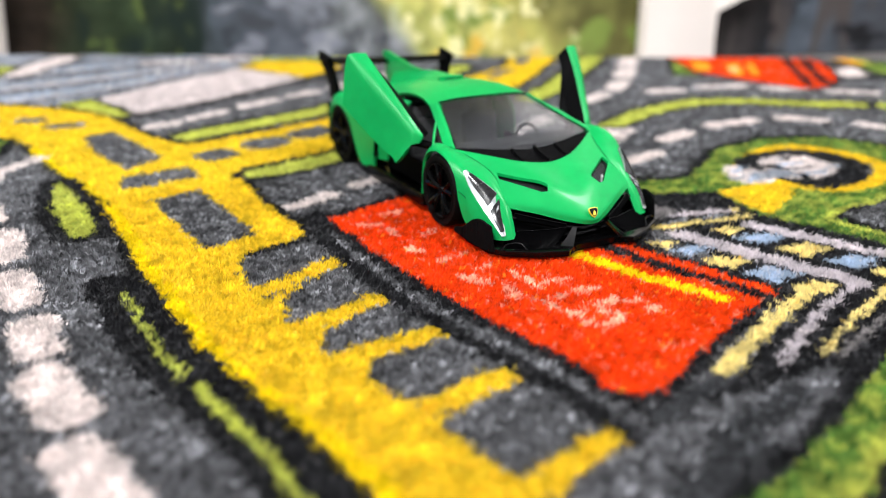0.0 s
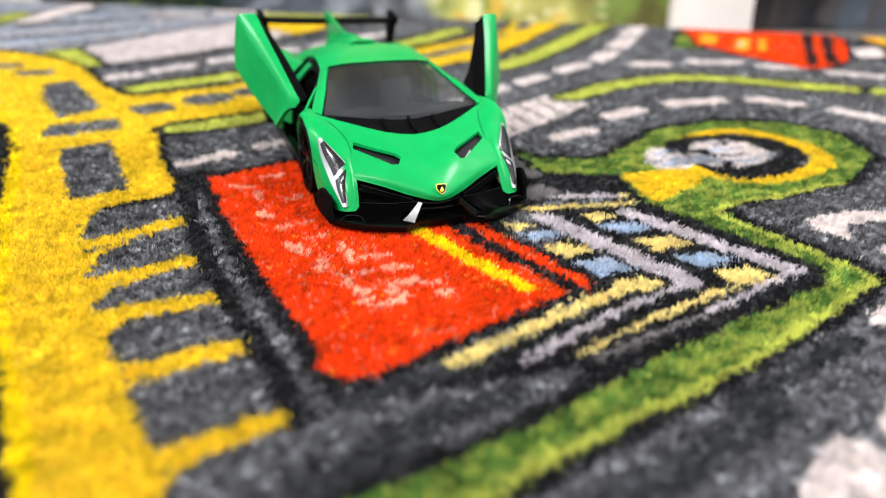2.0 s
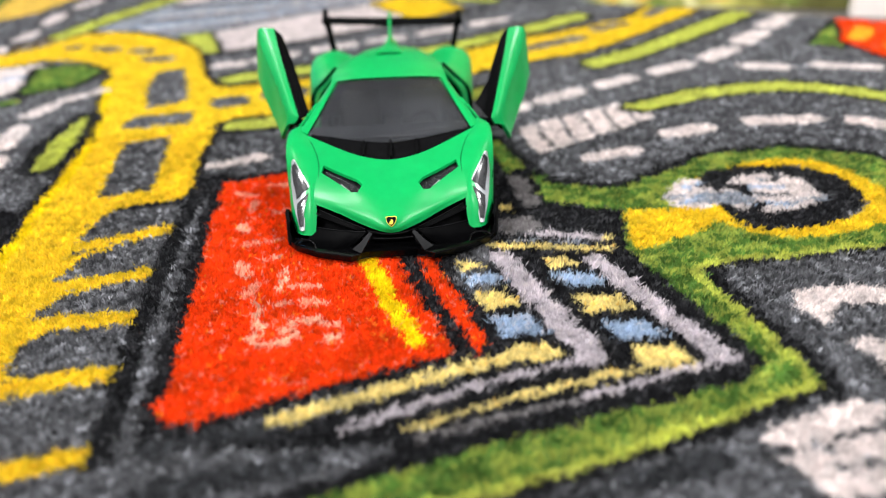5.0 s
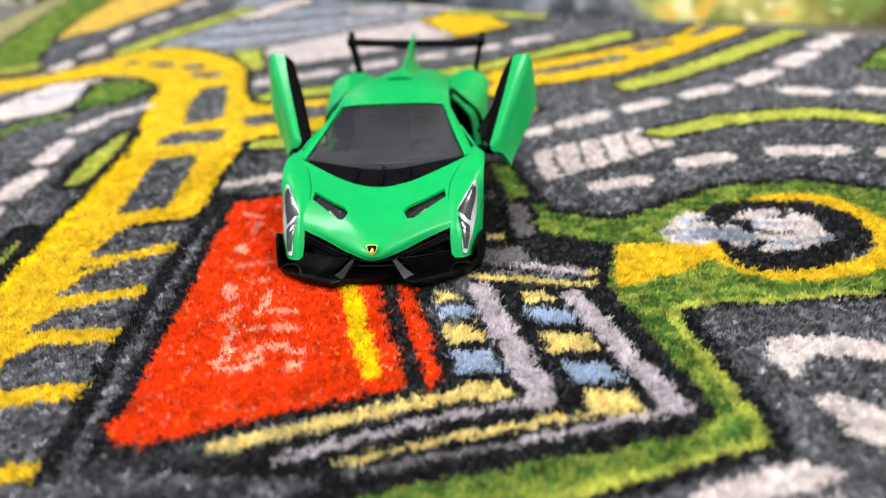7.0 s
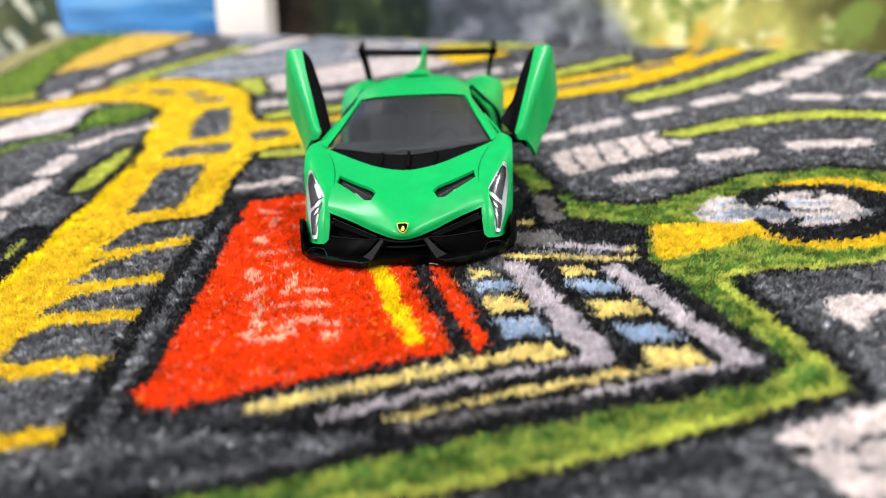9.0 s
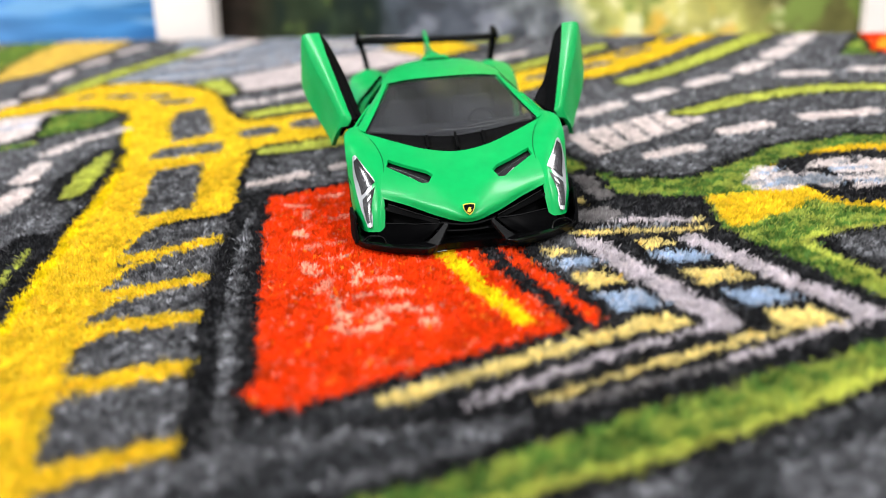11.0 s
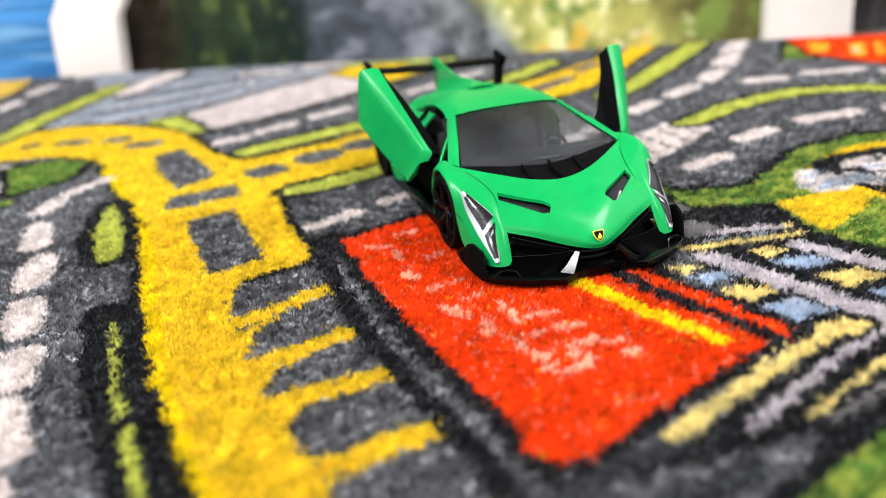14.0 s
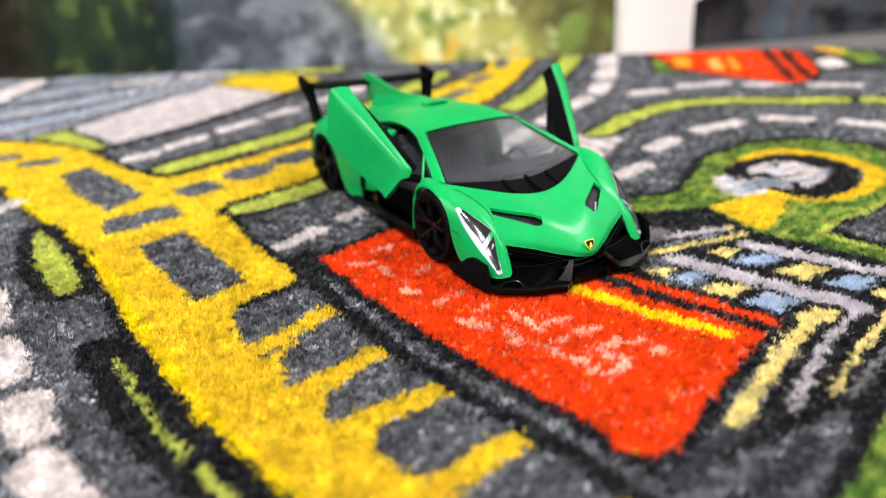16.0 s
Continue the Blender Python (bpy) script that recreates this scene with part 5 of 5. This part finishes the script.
def nose():
    outline = [(0, -78.0), (6.4, -77.2), (8.6, -78.4), (11.0, -80.0), (20, -76.4), (26.2, -72.0), (28.9, -68.0), (29.6, -57), (24, -57), (0, -60)]
    outline = outline + [(-x, y) for x, y in outline[-2:0:-1]]
    bm = bmesh.new()
    prism(bm, [(x * MM, y * MM) for x, y in outline], -0.1 * MM, 1.7 * MM, 0.32 * MM)
    part("splitter", bm, BLACK, CAR, "gloss black front splitter")
    back = both([[(0, -70.5, 6.4), (8, -68.4, 7.6), (15, -65.6, 9.2), (20.6, -62.6, 11.2)], [(0, -70.2, 3.8), (8, -68.2, 4.2), (15, -65.6, 5.2), (21.4, -63.4, 6)], [(0, -72.2, 1.4), (8, -71.4, 1.4), (15, -69, 1.4), (23, -66.6, 1.4)]])
    part("grille_wall", panel(back, 10, 24, 0.6), MATT_BLACK, CAR, "matt black wall behind the grille")
    for rows in ([(0, -73.4, 4.6), (8, -71.6, 5.4), (15, -68.4, 6.8), (20.6, -66.0, 8.2)], [(0, -72.8, 2.9), (7, -72.2, 3.1), (14, -70.6, 3.4), (21.2, -68.4, 3.6)]):
        bm = bmesh.new()
        rod(bm, [(-x, y, z) for x, y, z in rows[:0:-1]] + rows, 0.5, 30)
        part("grille_bar", bm, BLACK, CAR, "curved black grille bar")
    for s in (1, -1):
        fang = [[(5.3, -75.2, 5.8), (6.1, -74.3, 5.85)], [(7.4, -77.2, 3.0), (9.1, -75.4, 3.05)], [(9.6, -79.4, 0.3), (12.9, -76.0, 0.35)]]
        part("fang", panel(fang, 8, 4, 0.7, s), FANG, CAR, "slanting gloss black fang of the bumper")
        cheek = [[(29.2, -49.5, 2.0), (29.6, -55.5, 4.0), (29.6, -60.5, 7.4), (29.3, -63.5, 8.3), (28.9, -66.0, 7.9), (28.3, -68.2, 7.2), (27.9, -68.9, 4.6)], [(29.4, -50, 1.4), (29.8, -55.5, 2.6), (29.8, -60.5, 4.2), (29.5, -63.5, 4.6), (29.1, -66.4, 4.4), (28.5, -68.6, 4.2), (28.0, -69.3, 3.0)],
                 [(29.4, -50, 0.7), (29.8, -55.5, 0.7), (29.9, -60.5, 0.7), (29.7, -63.5, 0.7), (29.2, -66.8, 0.7), (28.5, -69.0, 0.7), (27.9, -69.6, 0.7)]]
        part("bumper_cheek", panel(cheek, 8, 24, 0.7, s), MATT_BLACK, CAR, "thin black bumper corner plate with a wavy top")
        bm = bmesh.new()
        rod(bm, [(20.6 * s, -74.2, 1.5), (21.6 * s, -72.4, 2.9), (24.8 * s, -71.2, 3.0), (26.6 * s, -70.8, 1.6)], 0.3)
        part("winglet", bm, BLACK, CAR)
        ramp = [[(7.0, -73.3, 5.5), (13, -71.2, 5.0), (20.8, -67.8, 4.8)], [(10.2, -74.4, 2.7), (15, -73.8, 2.8), (23, -70.2, 2.9)], [(14.0, -75.6, 1.2), (19, -75.0, 1.6), (26, -71.2, 1.6)]]
        part("bumper_ramp", panel(ramp, 8, 14, 0.6, s, (0, -60, -10)), SATIN, CAR, "gloss black ramp of the bumper below the intake")
        louvre = [[(7.2, -73.0, 6.2), (13.4, -69.6, 7.6), (19.6, -66.0, 9.2)], [(7.6, -73.4, 5.4), (13.8, -70.4, 6.6), (20.2, -66.9, 7.8)]]
        part("intake_louvre", panel(louvre, 4, 14, 0.7, s, (0, -40, 0)), SATIN, CAR, "slanting black intake louvre")
        bm = bmesh.new()
        rod(bm, [(x * s, y - 0.15, z + 0.1) for x, y, z in louvre[0]], 0.16, 14, 6)
        rod(bm, [(x * s, y - 0.1, z + 0.1) for x, y, z in ramp[0]], 0.14, 14, 6)
        part("intake_edge", bm, BLACK, CAR, "gloss black edges of the intake")
        bm = bmesh.new()
        for k in range(6):
            u = k / 5
            block(bm, *sorted(((29.5 - 0.4 * u) * s * MM, (30.05 - 0.4 * u) * s * MM)), (-55.6 - 7.6 * u) * MM, (-55.0 - 7.6 * u) * MM, 1.0 * MM, (3.4 + 4.0 * u) * MM, 0.0001)
        part("cheek_ribs", bm, MATT_BLACK, CAR, "upright ribs on the bumper corner")
    b = part("badge", shield(bmesh.new(), 1.5, 1.46, -75.1, 9.05, 62, 0.45), GOLD, CAR, "small yellow-edged shield badge")
    part("badge_field", shield(bmesh.new(), 1.29, 1.22, -75.26, 9.14, 62, 0.36), BLACK, b, "black field of the badge")
    bm = bmesh.new()
    prism(bm, [(x * MM, y * MM) for x, y in ((-0.55, -0.4), (-0.1, -0.7), (0.4, -0.45), (0.55, 0.1), (0.3, 0.6), (0.0, 0.75), (-0.15, 0.25), (-0.4, 0.12))], 0.0, 0.3 * MM, 0.05 * MM)
    bmesh.ops.transform(bm, matrix=pose(0, -75.42 * MM, 9.04 * MM, 62), verts=bm.verts[:])
    part("badge_mark", bm, GOLD, b, "plain yellow mark")


def cabin():
    bm = bmesh.new()
    block(bm, -24 * MM, 24 * MM, -0.033, 0.056, 0.0016, 0.0040, 0.0005)
    part("cabin_floor", bm, CABIN, CAR, "black chassis plate")
    bm = bmesh.new()
    block(bm, -24 * MM, 24 * MM, -0.0405, -0.0285, 0.004, 0.0205, 0.002)
    part("dashboard", bm, CABIN, CAR, "dark dashboard")
    bm = bmesh.new()
    block(bm, -19 * MM, 19 * MM, 0.0085, 0.0105, 0.004, 0.0275, 0.0006)
    part("rear_bulkhead", bm, CABIN, CAR)
    bm = bmesh.new()
    block(bm, -3.2 * MM, 3.2 * MM, -0.029, 0.008, 0.004, 0.0110, 0.001)
    part("centre_tunnel", bm, CABIN, CAR)
    for s in (1, -1):
        bm = bmesh.new()
        block(bm, -7 * MM, 7 * MM, -0.017, 0.002, 0.004, 0.0095, 0.0012)
        block(bm, -6.5 * MM, 6.5 * MM, -0.0015, 0.0025, 0.006, 0.0215, 0.0014, pose(0, 0, 0, -10))
        block(bm, -3.6 * MM, 3.6 * MM, -0.0005, 0.003, 0.020, 0.0255, 0.0012, pose(0, 0.0, 0, -10))
        bmesh.ops.translate(bm, verts=bm.verts[:], vec=(10.5 * s * MM, 0, 0))
        part("seat", bm, SEAT, CAR, "dark grey bucket seat")
    bm = bmesh.new()
    ring = [(10.5 + 4.2 * math.cos(a), -27.0 + 1.3 * math.sin(a), 18.5 + 4.0 * math.sin(a)) for a in np.linspace(0, math.tau, 13)]
    rod(bm, ring, 0.5, 26, 6)
    part("steering_wheel", bm, MATT_BLACK, CAR, "black steering wheel")
    bm = bmesh.new()
    block(bm, -26 * MM, 26 * MM, 0.0535, 0.0575, 0.003, 0.0185, 0.001)
    part("rear_panel", bm, MATT_BLACK, CAR, "black rear panel")
    for y, r in ((-41.0, 10.8), (35.0, 10.7)):
        for s in (1, -1):
            bm = bmesh.new()
            n = 14
            ring = [(y + (r + 0.9) * math.cos(a), min(17.6, 9.9 + (r + 0.9) * math.sin(a))) for a in np.linspace(-0.35, math.pi + 0.35, n)]
            inn, out = [bm.verts.new((17 * s * MM, a * MM, b * MM)) for a, b in ring], [bm.verts.new((28.6 * s * MM, a * MM, b * MM)) for a, b in ring]
            for k in range(n - 1):
                bm.faces.new((inn[k], inn[k + 1], out[k + 1], out[k]))
            bm.faces.new(inn)
            part("wheel_well", bm, MATT_BLACK, CAR)


def wheel(x, y, z, r, s):
    ob = new("wheel")
    ob.parent, ob.location = CAR, (x * MM, y * MM, z * MM)
    tagged(ob, "black spoked toy wheel with a treaded tyre")
    w = 4.0
    bm = lathe(bmesh.new(), [(-w, r * 0.72), (-w, r * 0.93), (-w * 0.78, r * 0.99), (-w * 0.3, r), (w * 0.3, r), (w * 0.78, r * 0.99), (w, r * 0.93), (w, r * 0.80), (w * 0.7, r * 0.77)], 72)
    # tread blocks along both edges of the running surface
    for v in bm.verts:
        q = math.hypot(v.co.y, v.co.z)
        if q > 0.98 * r * MM and abs(v.co.x) > 0.5 * w * MM and int(round(math.atan2(v.co.z, v.co.y) / math.tau * 72)) % 3 == 0:
            v.co.y, v.co.z = v.co.y * 0.965, v.co.z * 0.965
    part("tyre", bm, RUBBER, ob, "black rubber tyre with tread blocks", 20.0)
    bm = bmesh.new()
    lathe(bm, [(s * w * 1.0, r * 0.80), (s * w * 1.0, r * 0.755), (s * w * 0.45, r * 0.70), (-s * w * 0.6, r * 0.66), (-s * w * 0.6, r * 0.74)], 40)
    lathe(bm, [(s * w * 0.35, r * 0.71), (s * w * 0.25, r * 0.05), (s * w * 0.1, r * 0.05), (s * w * 0.2, r * 0.70)], 32)
    part("rim", bm, MATT_BLACK, ob, "black rim")
    for k in range(5):
        a = k * math.tau / 5 + 0.3
        bm = bmesh.new()
        for d in (-0.20, 0.20):
            p0 = (s * w * 0.66, 1.5 * math.cos(a), 1.5 * math.sin(a))
            p1 = (s * w * 0.86, r * 0.40 * math.cos(a + d * 0.6), r * 0.40 * math.sin(a + d * 0.6))
            p2 = (s * w * 0.86, r * 0.74 * math.cos(a + d * 1.15), r * 0.74 * math.sin(a + d * 1.15))
            rod(bm, [p0, p1, p2], 0.85, 6, 6)
        part("spoke", bm, SPOKE, ob)
    bm = bmesh.new()
    lathe(bm, [(s * w * 0.84, 0.2), (s * w * 0.84, 1.3), (s * w * 0.6, 1.8), (s * w * 0.2, 1.8), (s * w * 0.2, 0.2)], 16)
    part("hub_cap", bm, BLACK, ob)


def raised_door(s, shift):
    """A scissor door swung up about its front hinge: outer skin rounded over into the shoulder, dark inner card."""
    dx, dy, dz = shift
    P = lambda x, y, z: (x + dx, y + dy, z + dz)
    skin = [[P(41.0, -3.6, 44.4), P(42.0, -3.2, 38.0), P(42.9, -3.4, 29.0)], [P(38.6, -10.5, 38.2), P(39.8, -9.8, 32.4), P(40.6, -9.6, 24.6)], [P(34.6, -19.0, 30.6), P(36.0, -17.0, 25.2), P(37.2, -16.0, 19.0)], [P(31.4, -25.8, 24.6), P(33.2, -23.8, 20.6), P(34.8, -21.6, 15.8)], [P(30.3, -28.2, 22.4), P(32.8, -26.0, 18.8), P(34.4, -23.6, 14.4)]]
    top = [[P(35.4, -5.2, 44.9), P(38.4, -4.4, 45.0), P(41.1, -3.5, 44.5)], [P(33.6, -11.8, 39.4), P(36.2, -11.2, 39.4), P(38.7, -10.4, 38.3)], [P(30.8, -19.8, 31.8), P(32.8, -19.6, 31.7), P(34.7, -18.9, 30.7)], [P(28.4, -26.4, 25.2), P(29.9, -26.4, 25.3), P(31.4, -25.8, 24.6)], [P(27.4, -29.0, 22.6), P(28.9, -29.0, 22.8), P(30.3, -28.2, 22.4)]]
    sheet = [[t[0], t[1], [0.75 * a + 0.25 * b for a, b in zip(t[2], t[1])], [0.8 * a + 0.2 * b for a, b in zip(k[0], k[1])], k[1], k[2]] for t, k in zip(top, skin)]
    # the front corner is rounded off
    sheet[4:] = [[P(27.6, -28.5, 23.0), P(29.2, -28.0, 23.2), P(30.6, -27.3, 22.9), P(31.6, -26.4, 21.6), P(32.8, -25.2, 19.2), P(34.6, -22.8, 15.0)],
                 [P(28.9, -28.6, 21.0), P(30.0, -28.2, 20.8), P(31.0, -27.6, 20.4), P(32.2, -27.0, 19.2), P(33.4, -25.9, 17.0), P(34.5, -23.6, 14.4)]]
    d = part("door", panel(sheet, 24, 26, 1.2, s, (20, -5, 20)), PAINT, CAR, "green scissor door swung upwards", 60.0)
    back = (9.0, 4.0) if s > 0 else (0.0, 0.0)
    card = [[P(33.4, -3.4, 42.0), P(36.6, -1.8, 36), P(39.6, -1.2, 29.4)], [P(30.6, -9.6, 37.2), P(34.6, -7.6, 32), P(37.4, -7.4, 25.2)], [P(27.4, -17.6 + back[1], 30.2 - 0.4 * back[1]), P(31.0, -15.2, 25.6), P(34.0, -14.0, 19.6)], [P(24.6, -26.2 + back[0], 23.0), P(28.2, -23.2, 20.0), P(31.6, -20.8, 16.2)]]
    part("door_card", panel(card, 14, 8, 2.2, s, (60, 0, 30)), MATT_BLACK, d, "matt black inner door card")
    rim = [[top[k][0], card[q][0]] for k, q in ((0, 0), (1, 1), (2, 2), (4, 3))]
    part("door_rim", panel(rim, 14, 5, 0.8, s, (60, 0, 0)), MATT_BLACK, d, "black inner rim of the door")
    bm = bmesh.new()
    rod(bm, [(25.0 * s, -28.5, 20.0), ((28.5 + dx) * s, -25.5 + dy, 20.5 + dz), ((31.0 + dx) * s, -23.0 + dy, 20.5 + dz)], 1.3, 8)
    part("hinge", bm, MATT_BLACK, d, "black hinge arm")


def rear_wing():
    foil = [(-26.6, 58.8, 33.6), (-13, 57.8, 32.9), (0.8, 57.4, 32.4), (15, 57.4, 32.0), (28.6, 58.0, 31.6)]
    top = [[(x, y - 3.0, z + 0.1) for x, y, z in foil], [(x, y, z + 0.6) for x, y, z in foil], [(x, y + 4.0, z + 0.9) for x, y, z in foil]]
    w = part("rear_wing", panel(top, 8, 26, 0.8), MATT_BLACK, CAR, "matt black rear wing")
    for s in (1, -1):
        plate = [[(27.2, 53.5, 35.4), (27.5, 63.5, 37.0)], [(26.2, 54.4, 32.0), (26.5, 62.0, 32.0)], [(25.2, 53.8, 27.0), (25.4, 59.6, 27.0)], [(24.2, 53.0, 20.0), (24.4, 60.0, 20.0)]]
        plate = [[(x + 0.9 * s, y, z - (2.0 if s > 0 else 0.3)) for x, y, z in r] for r in plate]
        part("end_plate", panel(plate, 12, 5, 1.9, s), MATT_BLACK, w, "upright black end plate")


bodywork()
nose()
cabin()
for wy, wz, wr in ((-41.0, 10.2, 10.8), (35.0, 11.1, 10.7)):
    for ws in (1, -1):
        wheel(25.6 * ws, wy, wz, wr, ws)
raised_door(-1, (0.3, 0.4, 0.4))
raised_door(1, (3.6, -1.6, -2.0))
rear_wing()
